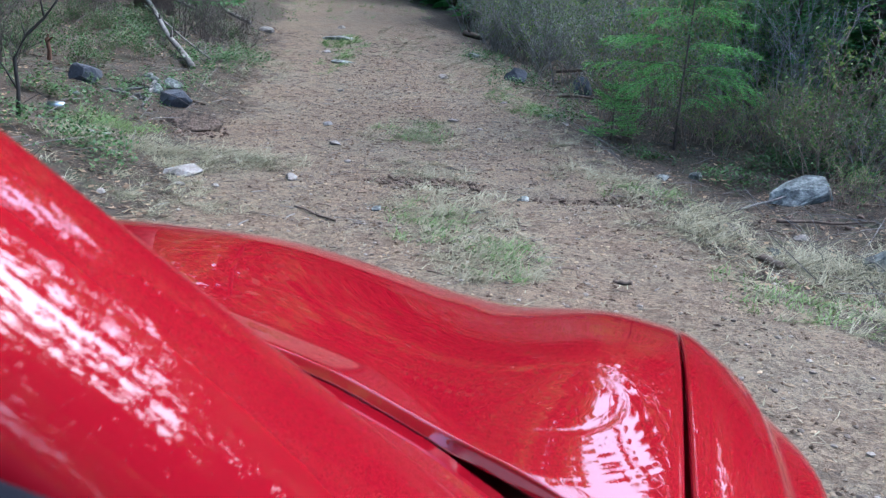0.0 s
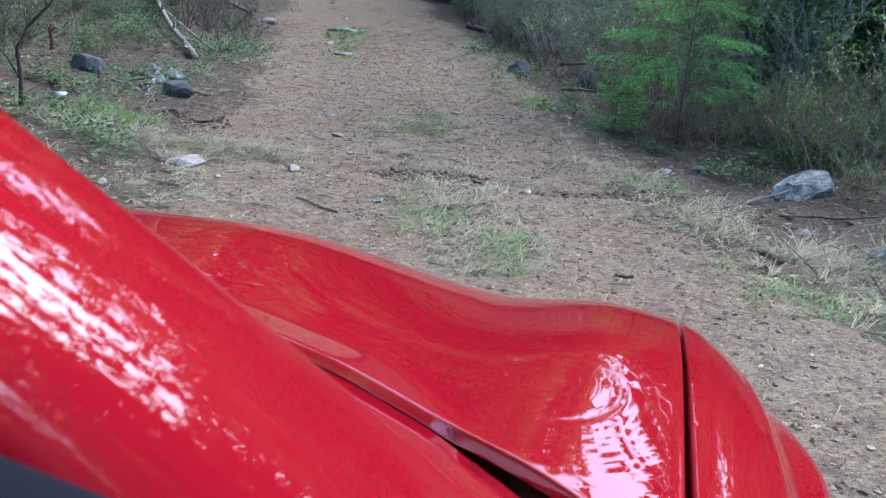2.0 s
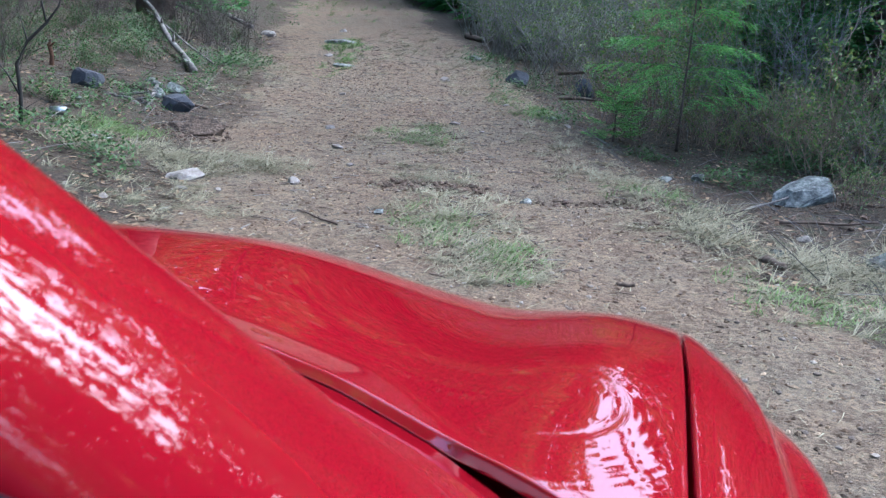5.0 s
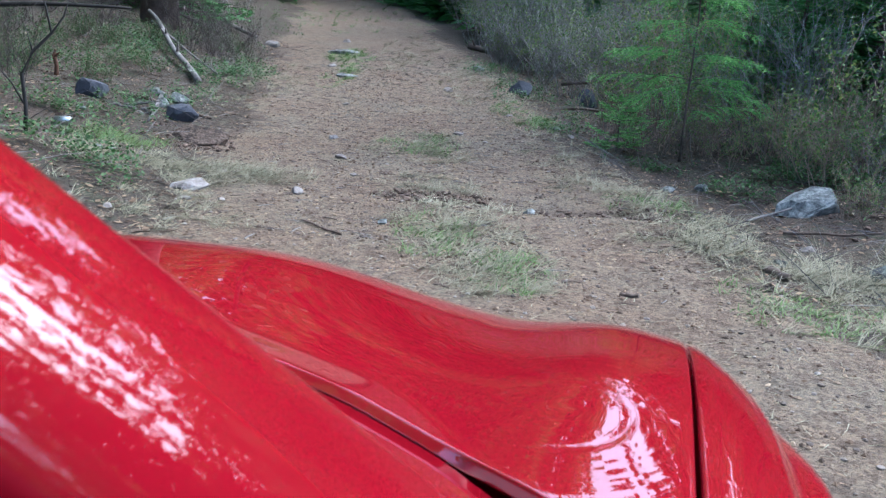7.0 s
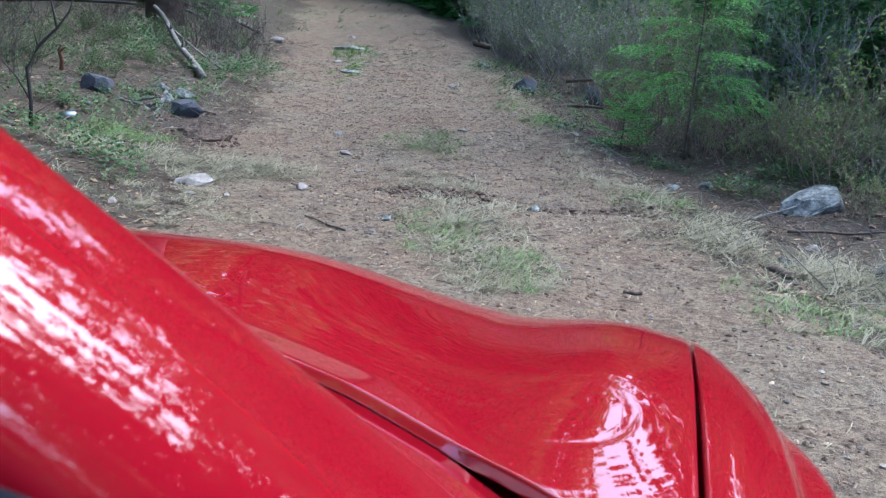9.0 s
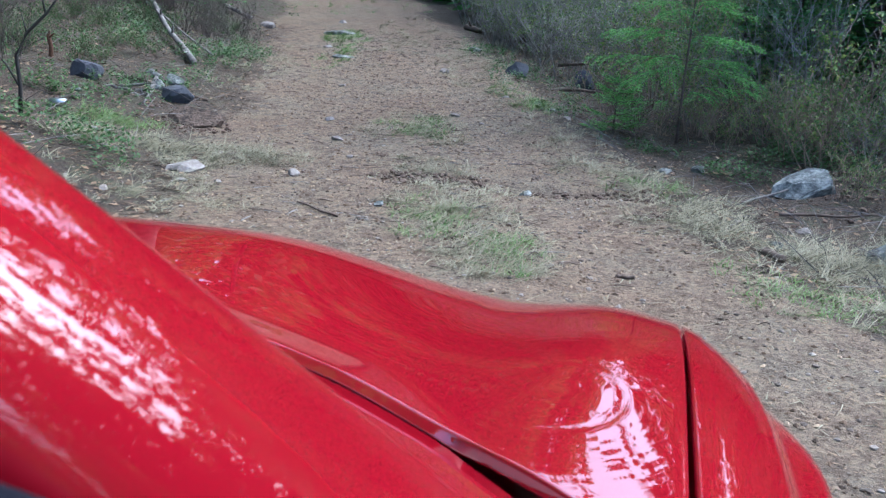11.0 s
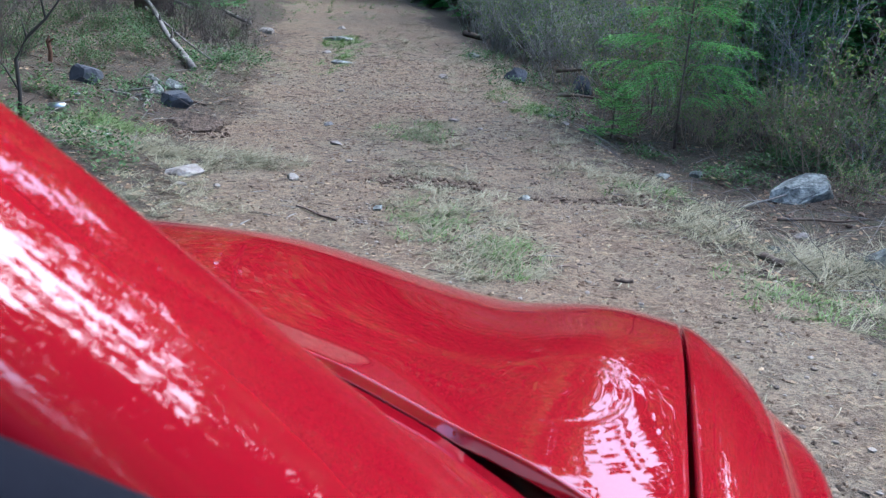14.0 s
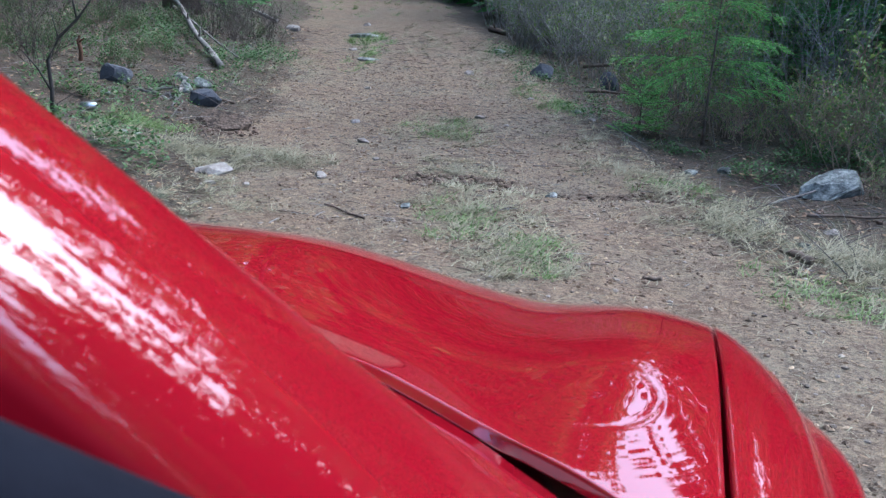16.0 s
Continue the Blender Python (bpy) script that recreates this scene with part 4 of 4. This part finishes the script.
LEAFY = [shrub_meshes("leafy_shrub_%d" % k, 1.0, 0.9, 7, 70 + k, (TWIG, BROWNTWIG, BROWNTWIG)[k], BUDS, 11, 0.036) for k in range(3)]
LOWLEAF = [shrub_meshes("low_shrub_%d" % k, 0.5, 0.7, 10, 110 + k, BROWNTWIG, FORB, 9, 0.034) for k in range(2)]
DARK = [shrub_meshes("dark_shrub_%d" % k, 1.1, 0.8, 10, 80 + k, DARKTWIG, BUDS, 1, 0.02) for k in range(2)]
BROWN = [shrub_meshes("brown_shrub_%d" % k, 0.9, 1.1, 7, 100 + k, BROWNTWIG, BUDS, 6, 0.034) for k in range(3)]
THIN = shrub_meshes("thin_shrub", 1.15, 0.9, 9, 91, TWIG, BUDS, 3, 0.03)
rnd = random.Random(7)
for x, y, k in ((2.86, 6.78, 0.34), (2.98, 6.86, 0.42), (3.12, 6.7, 0.38)):
    shrub(x, y, BROWN[int(x * 100) % 3], "thin brown twigs growing in front of the boulder", rnd.uniform(0, 360), k, "roadside brush")
# grey thicket along the far verge
for k in range(32):
    y = rnd.uniform(11.5, 21)
    x = road_x(y) + 2.0 + rnd.uniform(0, 2.2)
    shrub(x, y, GREY[k % 3], "leafless grey twiggy shrub with first buds", rnd.uniform(0, 360), rnd.uniform(0.8, 1.3), "verge thicket")
# thicket round the young fir and behind the boulder
for k in range(34):
    y = rnd.uniform(7.4, 13.5)
    x = max(2.0 + (9.0 - y) * 0.18, road_x(y) + 2.2) + rnd.uniform(0.0, 3.6) ** 1.0
    if (x - 2.67) ** 2 + (y - 7.0) ** 2 < 0.45 or (x < 3.0 and y < 7.7) or (x < 2.95 and y < 9.6) or (x < 3.3 and y < 8.6):
        continue
    kind = k % 5
    ms = LEAFY[k % 3] if kind < 3 else (GREY[k % 3] if kind == 3 else BROWN[k % 3])
    shrub(x, y, ms, "twiggy shrub with sparse yellow green spring leaves" if kind < 3 else "leafless twiggy shrub in the thicket", rnd.uniform(0, 360), rnd.uniform(0.75, 1.25) * (1.0 if x < 3.7 else 0.55), "roadside thicket")
for x, y in ((3.3, 7.5), (3.6, 7.0), (3.9, 7.5), (3.6, 6.4), (4.1, 6.6), (4.5, 7.2), (4.4, 6.0), (2.95, 7.6)):
    shrub(x, y, LEAFY[int(x * 10) % 3], "twiggy shrub with sparse leaves beside the boulder", rnd.uniform(0, 360), rnd.uniform(0.6, 0.9), "roadside thicket")
for x, y, k in ((-3.15, 12.6, 0.6), (-3.45, 13.2, 0.7), (-2.95, 13.5, 0.55), (-3.7, 12.2, 0.6), (-4.0, 13.6, 0.8), (-3.3, 14.3, 0.6), (-4.6, 11.2, 0.8), (-5.0, 10.4, 0.9), (-4.4, 10.0, 0.6), (-5.6, 11.6, 1.0), (-4.7, 9.4, 0.9), (-4.2, 9.0, 0.6), (-4.9, 12.4, 1.1), (-4.3, 11.9, 0.8), (-4.1, 7.9, 0.7), (-3.9, 7.0, 0.6)):
    shrub(x, y, (DARK[0], LOWLEAF[0], LOWLEAF[1])[int(y * 10) % 3], "heap of dark brown brush with green leaves on the bank", rnd.uniform(0, 360), k * 0.6, "bank brush")
for x, y, k in ((1.75, 9.75, 0.62), (2.0, 9.4, 0.55), (2.35, 9.3, 0.6), (1.55, 10.3, 0.6), (2.45, 8.6, 0.42), (2.85, 8.55, 0.45), (1.85, 10.8, 0.7), (3.1, 8.2, 0.45)):
    shrub(x, y, BROWN[int(y * 10) % 3] if k > 0.5 else LEAFY[1], "brown leafless twigs under the young fir" if k > 0.5 else "low leafy shrub under the young fir", rnd.uniform(0, 360), k, "thicket under the fir")
for k in range(9):
    x, y = rnd.uniform(3.1, 5.6), rnd.uniform(7.7, 10.2)
    shrub(x, y, LEAFY[k % 3], "twiggy shrub with many small yellow green leaves", rnd.uniform(0, 360), rnd.uniform(0.45, 0.75), "roadside thicket")
for k in range(20):
    x, y = rnd.uniform(-4.9, -3.0), rnd.uniform(8.9, 12.6)
    if abs(x + 3.7 - (12.3 - y) * 0.48) > 0.4:
        shrub(x, y, LOWLEAF[k % 2], "low leafy shrub on the bank", rnd.uniform(0, 360), rnd.uniform(0.35, 0.7), "bank brush")
for k in range(16):
    x, y = rnd.uniform(-8.0, -4.4), rnd.uniform(8.5, 20)
    shrub(x, y, (DARK[0], LOWLEAF[0])[k % 2], "dark brushy bush high on the bank", rnd.uniform(0, 360), rnd.uniform(0.5, 0.8), "bank bushes")
for k in range(26):
    x, y = rnd.uniform(2.3, 4.6), rnd.uniform(7.9, 9.3)
    if x > 2.3 + (8.4 - y) * 0.8 and (x - 2.67) ** 2 + (y - 7.0) ** 2 > 0.6:
        shrub(x, y, BROWN[k % 3], "brown twiggy brush with a few yellow green leaves", rnd.uniform(0, 360), rnd.uniform(0.35, 0.7), "roadside brush")
for x, y, k in ((-3.2, 12.8, 0.5), (-3.05, 13.3, 0.5), (-3.5, 13.3, 0.6), (-3.7, 12.9, 0.6), (-3.35, 13.9, 0.6), (-3.9, 13.8, 0.7)):
    shrub(x, y, DARK[int(y * 10) % 2], "pile of dark brown dead brush beside the track", rnd.uniform(0, 360), k, "brush piles")
# bushes of the bank
for x, y, s, d in ((-4.3, 13.2, 1.0, 1), (-3.9, 12.9, 0.8, 1), (-4.6, 12.4, 0.9, 1), (-3.8, 8.3, 0.9, 1), (-4.2, 7.4, 1.1, 1), (-4.6, 9.2, 1.0, 0), (-5.2, 11.0, 1.1, 0),
                   (-5.6, 12.6, 1.1, 1), (-4.9, 8.4, 1.2, 0), (-4.3, 6.2, 0.8, 1), (-3.9, 14.6, 0.9, 0), (-4.6, 16.5, 1.0, 0), (-4.4, 18.5, 0.9, 0), (-5.4, 14.4, 1.1, 1), (-6.0, 9.6, 1.3, 1), (-5.8, 7.8, 1.3, 1)):
    shrub(x, y, (DARK[0], LOWLEAF[1])[int(abs(x) * 10) % 2], "dark brushy bush on the bank", rnd.uniform(0, 360), s * 0.55, "bank bushes")
for k in range(16):
    y = rnd.uniform(18, 34)
    shrub(road_x(y) + rnd.choice((-1, 1)) * rnd.uniform(2.6, 5.5), y, THIN, "leafless grey shrub far along the track", rnd.uniform(0, 360), rnd.uniform(0.8, 1.3), "far shrubs")


# ---- grass, leaves and litter: too many to count ----
def stuff(name, pile, mat, label, category):
    tagged(new(name, pile.mesh(name, mat, False)), label, category, kind="stuff")


def spread(cx, cy, rx, ry, n, rnd):
    for _ in range(n):
        a, r = rnd.uniform(0, 2 * math.pi), math.sqrt(rnd.random()) if rnd.random() < 0.5 else rnd.random()
        yield cx + rx * r * math.cos(a), cy + ry * r * math.sin(a)


def tufts(pile, cx, cy, rx, ry, count, blades, length, flat, rnd, width=0.0050):
    for x, y in spread(cx, cy, rx, ry, count, rnd):
        comb = rnd.uniform(0, 2 * math.pi)
        for _ in range(blades):
            px, py = x + rnd.gauss(0, 0.025), y + rnd.gauss(0, 0.025)
            a = comb + rnd.gauss(0, 1.0)
            d = Vector((math.cos(a) * flat, math.sin(a) * flat, rnd.uniform(0.35, 1.0))).normalized()
            bend = Vector((math.cos(a) * 0.18, math.sin(a) * 0.18, -0.24 * rnd.uniform(0.4, 1.3)))
            pile.blade(on_ground(px, py, 0.004), d, bend, length * rnd.uniform(0.5, 1.25), width * rnd.uniform(0.7, 1.3))


rnd = random.Random(12)
dry, green = Pile(), Pile()
for cx, cy, rx, ry, n, ln in ((-1.95, 6.55, 0.85, 0.5, 95, 0.17), (-1.35, 6.75, 0.5, 0.3, 40, 0.15), (0.15, 5.55, 0.42, 0.75, 75, 0.13), (0.35, 4.75, 0.35, 0.5, 55, 0.12), (-0.1, 6.6, 0.4, 0.5, 40, 0.12),
                              (-0.22, 8.3, 0.5, 0.7, 60, 0.13), (1.55, 5.7, 0.45, 0.55, 70, 0.17), (2.05, 5.25, 0.6, 0.5, 60, 0.30), (2.6, 5.1, 0.55, 0.6, 60, 0.32), (1.3, 7.0, 0.5, 0.8, 70, 0.14),
                              (1.0, 8.3, 0.4, 1.2, 60, 0.14), (2.1, 4.4, 0.6, 0.5, 50, 0.14), (-1.7, 5.4, 0.7, 0.5, 45, 0.12), (0.6, 12.0, 0.4, 2.5, 70, 0.16), (-2.4, 11.0, 0.5, 2.5, 60, 0.15), (0.05, 14.0, 0.4, 3, 60, 0.16),
                              (2.9, 3.9, 0.7, 0.6, 18, 0.16), (3.1, 5.4, 0.6, 0.8, 50, 0.28), (1.75, 6.35, 0.5, 0.35, 60, 0.2), (-1.0, 16.0, 0.5, 4, 60, 0.16)):
    tufts(dry, cx, cy, rx, ry, int(n * (0.8 if cx > 0.9 else 1.2)), 22, ln * 1.2, 0.9, rnd, 0.0042)
for cx, cy, rx, ry, n, ln in ((0.02, 5.35, 0.25, 0.5, 42, 0.10), (0.42, 4.85, 0.14, 0.25, 36, 0.08), (0.45, 4.6, 0.2, 0.3, 24, 0.08), (-0.25, 8.35, 0.35, 0.5, 48, 0.11), (2.4, 4.3, 0.7, 0.5, 110, 0.08), (2.8, 4.5, 0.5, 0.4, 70, 0.08),
                              (1.7, 4.5, 0.4, 0.4, 40, 0.08), (2.9, 3.9, 0.7, 0.6, 40, 0.08), (-2.5, 7.2, 0.4, 0.4, 26, 0.14), (-1.6, 13.5, 0.25, 2.0, 70, 0.13), (-1.9, 15.3, 0.3, 0.8, 70, 0.16), (0.85, 9.9, 0.25, 0.5, 60, 0.12), (-2.45, 7.1, 0.3, 0.3, 40, 0.15), (0.55, 10.9, 0.2, 0.8, 25, 0.12),
                              (1.5, 6.6, 0.4, 0.3, 24, 0.13), (-3.5, 25, 4, 6, 160, 0.22), (-4, 36, 6, 5, 200, 0.3)):
    tufts(green, cx, cy, rx, ry, n, 14, ln, 0.6, rnd)
for cx, cy, n in ((2.05, 5.35, 60), (2.35, 5.15, 90), (2.62, 5.28, 90), (2.85, 5.0, 100), (3.05, 5.35, 80), (2.45, 4.8, 60), (1.75, 5.55, 50), (1.5, 5.85, 50), (3.2, 4.85, 80)):
    for _ in range(n):
        px, py, a = cx + rnd.gauss(0, 0.10), cy + rnd.gauss(0, 0.08), rnd.gauss(-1.6, 1.2)
        d = Vector((math.cos(a) * 0.8, math.sin(a) * 0.8, rnd.uniform(0.5, 1.3))).normalized()
        dry.blade(on_ground(px, py, 0.004), d, Vector((math.cos(a) * 0.10, math.sin(a) * 0.10, -rnd.uniform(0.22, 0.42))), rnd.uniform(0.22, 0.46), rnd.uniform(0.003, 0.0055), 6)
for k in range(5200):
    y = 2.8 + 13 * rnd.random() ** 1.15
    x = road_x(y) + rnd.gauss(0, 1.7)
    a = rnd.uniform(0, 2 * math.pi)
    dry.blade(on_ground(x, y, -0.006), Vector((math.cos(a), math.sin(a), 0.12)).normalized(), Vector((rnd.uniform(-.2, .2), rnd.uniform(-.2, .2), -0.05)), rnd.uniform(0.03, 0.13), rnd.uniform(0.003, 0.006), 2)
stuff("dry_grass", dry, STRAW, "dry straw coloured grass lying in tufts", "grass")
stuff("green_grass", green, GREENGRASS, "short fresh green grass in tufts", "grass")

forbs = Pile()
for cx, cy, rx, ry, n, h in ((-2.55, 5.9, 0.7, 0.5, 260, 0.16), (-3.1, 7.6, 0.9, 1.0, 240, 0.10), (-3.4, 9.6, 1.1, 1.6, 420, 0.10), (-2.75, 11.6, 0.5, 1.2, 200, 0.10), (-3.7, 12.5, 1.2, 2.5, 420, 0.13), (-4.4, 8.8, 0.8, 1.5, 260, 0.14), (-4.2, 10.8, 1.4, 1.6, 520, 0.16), (-4.6, 13.5, 1.4, 2.5, 420, 0.18), (2.6, 8.0, 0.8, 0.5, 260, 0.12), (2.2, 8.4, 0.9, 0.4, 160, 0.08), (3.0, 7.5, 0.9, 0.5, 160, 0.12), (3.2, 8.6, 1.2, 1.0, 200, 0.18), (2.0, 9.3, 0.7, 0.6, 100, 0.14),
                             (1.1, 9.9, 0.4, 0.5, 50, 0.12), (1.05, 10.3, 0.35, 1.0, 170, 0.09), (0.75, 12.0, 0.4, 1.2, 170, 0.10), (0.35, 14.5, 0.4, 1.6, 150, 0.12), (1.4, 12.6, 0.6, 2.4, 150, 0.16), (4.2, 9.6, 1.6, 2.0, 260, 0.22), (3.4, 6.9, 0.6, 0.6, 60, 0.12), (-4.2, 17, 1.2, 4, 200, 0.2), (1.1, 18, 1.2, 4, 200, 0.2)):
    for x, y in spread(cx, cy, rx, ry, int(n * 1.6), rnd):
        if noise.noise(Vector((x * 1.7, y * 1.7, 6.3))) + 0.5 * noise.noise(Vector((x * 4.1, y * 4.1, 1.3))) < rnd.uniform(-0.12, 0.22):
            continue
        b = on_ground(x, y)
        for _ in range(rnd.randint(5, 12)):
            a = rnd.uniform(0, 2 * math.pi)
            d = Vector((math.cos(a), math.sin(a), rnd.uniform(0.0, 0.9))).normalized()
            p = b + Vector((rnd.gauss(0, 0.02), rnd.gauss(0, 0.02), rnd.uniform(0.1, 1.0) * h))
            forbs.leaf(p, d, d.cross(Vector((0.2, 0.1, 1))).normalized(), rnd.uniform(0.014, 0.048), rnd.uniform(0.010, 0.026))
stuff("low_plants", forbs, FORB, "low green leafy plants covering the forest floor", "plants")

litter = Pile()
for k in range(42000):
    y = 2.6 + 15 * rnd.random() ** 1.15
    x = road_x(y) + rnd.gauss(0, 2.2)
    a, ln = rnd.uniform(0, 2 * math.pi), rnd.choice((0.01, 0.015, 0.02, 0.03, 0.05)) * rnd.uniform(0.7, 1.3)
    d = Vector((math.cos(a), math.sin(a), rnd.uniform(-0.05, 0.12)))
    litter.leaf(on_ground(x, y, -0.004), d.normalized(), Vector((-d.y, d.x, rnd.uniform(-.2, .2))).normalized(), ln, rnd.uniform(0.003, 0.008))
for k in range(16000):
    y = 4.5 + 12 * rnd.random() ** 1.3
    x = road_x(y) + rnd.choice((-1, 1)) * rnd.uniform(1.5, 4.6)
    a, ln = rnd.uniform(0, 2 * math.pi), rnd.uniform(0.02, 0.065)
    d = Vector((math.cos(a), math.sin(a), rnd.uniform(-0.1, 0.35))).normalized()
    litter.leaf(on_ground(x, y, -0.006), d, Vector((-d.y, d.x, rnd.uniform(-.4, .4))).normalized(), ln, ln * rnd.uniform(0.3, 0.7))
stuff("needle_litter", litter, LITTER, "brown needles and bark crumbs scattered on soil", "litter")
twigs = Pile()
for k in range(900):
    y = 3 + 14 * rnd.random() ** 1.4
    side = rnd.choice((-1, 1))
    x = road_x(y) + (rnd.gauss(0, 1.1) if k % 11 == 0 else side * rnd.uniform(1.6, 4.5))
    a, ln = rnd.uniform(0, 2 * math.pi), rnd.uniform(0.06, 0.4) * (0.3 if k % 11 == 0 or y < 4.8 else 0.8)
    p, d = on_ground(x, y, -0.006), Vector((math.cos(a), math.sin(a), 0.05))
    twigs.tube([p, p + d * ln * 0.5 + Vector((0, 0, rnd.uniform(0, 0.02))), on_ground(p.x + d.x * ln, p.y + d.y * ln, -0.008)], [0.003, 0.0028, 0.0018], 3)
pale = Pile()
for k in range(650):
    y = 4.6 + 9.5 * rnd.random() ** 1.1
    x = road_x(y) + (-1 if k % 5 < 2 else 1) * rnd.uniform(1.7, 4.6)
    a, ln = rnd.uniform(0, 2 * math.pi), rnd.uniform(0.08, 0.5)
    p, d = on_ground(x, y, -0.01), Vector((math.cos(a), math.sin(a), rnd.choice((0.05, 0.1, 0.5))))
    pale.tube([p, p + d * ln * 0.5 + Vector((0, 0, rnd.uniform(0, 0.03))), p + d * ln + Vector((rnd.uniform(-.05, .05), 0, 0))], [0.0032, 0.0028, 0.0016], 3)
for k in range(1500):
    y = 4.4 + 12 * rnd.random() ** 1.1
    x = road_x(y) + rnd.gauss(0, 1.2)
    a, ln, r = rnd.gauss(0.0, 0.9), rnd.uniform(0.025, 0.12), rnd.uniform(0.0018, 0.0042)
    p, d = on_ground(x, y, -r * 0.8), Vector((math.cos(a), math.sin(a), 0.02))
    (pale if k % 4 == 0 else twigs).tube([p, p + d * ln * 0.5 + Vector((0, rnd.uniform(-.006, .006), 0.002)), p + d * ln], [r, r, r * 0.7], 3)
stuff("bleached_twigs", pale, DEADWOOD, "bleached dead twigs lying along both verges", "twigs")
stuff("fallen_twigs", twigs, BROWNWOOD, "small dead twigs scattered over the ground", "twigs")
pebbles = Pile()
ico = stone_mesh("pebble_shape", (1, 1, 1), GREYSTONE, 2, 0.6, sub=1)
PV, PF = [v.co.copy() for v in ico.vertices], [tuple(p.vertices) for p in ico.polygons]
bpy.data.meshes.remove(ico)
for k in range(9500):
    y = 2.6 + 14 * rnd.random() ** 1.25
    x = road_x(y) + rnd.gauss(0, 1.2)
    s = 0.004 + 0.015 * rnd.random() ** 4
    m = Matrix.Translation(on_ground(x, y, -s * 0.15)) @ pose(0, 0, 0, rnd.uniform(-20, 20), 0, rnd.uniform(0, 360)) @ Matrix.Diagonal((s, s * rnd.uniform(.6, 1), s * .8, 1))
    n = len(pebbles.v)
    pebbles.v += [m @ v for v in PV]
    pebbles.f += [tuple(n + i for i in f) for f in PF]
stuff("gravel", pebbles, LITTERSTONE, "small grey and tan pebbles strewn over the track", "gravel")
crumbs = Pile()
for k in range(15000):
    y = 2.6 + 11 * rnd.random() ** 1.1
    x = road_x(y) + rnd.gauss(0, 1.5)
    r = 0.003 + 0.008 * rnd.random() ** 2.5
    p, a, n = on_ground(x, y, -r * 0.3), rnd.uniform(0, 6.3), len(crumbs.v)
    d = Vector((math.cos(a), math.sin(a), 0)) * r * rnd.uniform(1.0, 2.2)
    w = Vector((-math.sin(a), math.cos(a), 0)) * r
    crumbs.v += [p + d, p + w, p - d, p - w, p + Vector((0, 0, r * 0.8)), p - Vector((0, 0, r))]
    for i in range(4):
        crumbs.f += [(n + i, n + (i + 1) % 4, n + 4), (n + (i + 1) % 4, n + i, n + 5)]
stuff("soil_crumbs", crumbs, CRUMB, "fine crumbs of soil, bark and grit on the track", "soil")
clods = Pile()
# the dense rows near y 6.3 put the cut's shadow line into dark clods
for cx, cy, rx, ry, n in ((-2.05, 7.6, 0.4, 0.3, 160), (-2.3, 8.2, 0.4, 0.3, 50), (2.6, 6.5, 0.7, 0.5, 120), (1.5, 6.3, 0.5, 0.2, 90), (0.85, 6.26, 0.75, 0.13, 420), (-0.05, 6.42, 0.45, 0.10, 260), (1.4, 6.15, 0.3, 0.15, 160), (1.38, 5.76, 0.16, 0.06, 150), (3.0, 7.2, 0.5, 0.4, 60), (0.2, 6.0, 1.4, 3.0, 90), (-0.6, 9.0, 1.2, 3.5, 60), (-1.9, 5.6, 0.7, 0.8, 90)):
    for x, y in spread(cx, cy, rx, ry, n, rnd):
        k = 0.006 + (0.028 if ry < 0.6 else 0.010) * rnd.random() ** 2.5
        m = Matrix.Translation(on_ground(x, y, -k * 0.2)) @ pose(0, 0, 0, rnd.uniform(-30, 30), rnd.uniform(-30, 30), rnd.uniform(0, 360)) @ Matrix.Diagonal((k, k * rnd.uniform(.6, 1), k * .9, 1))
        n0 = len(clods.v)
        clods.v += [m @ v for v in PV]
        clods.f += [tuple(n0 + i for i in f) for f in PF]
stuff("soil_clods", clods, CLOD, "dark crumbled clods of damp soil, some in place of shade in the cut", "soil")
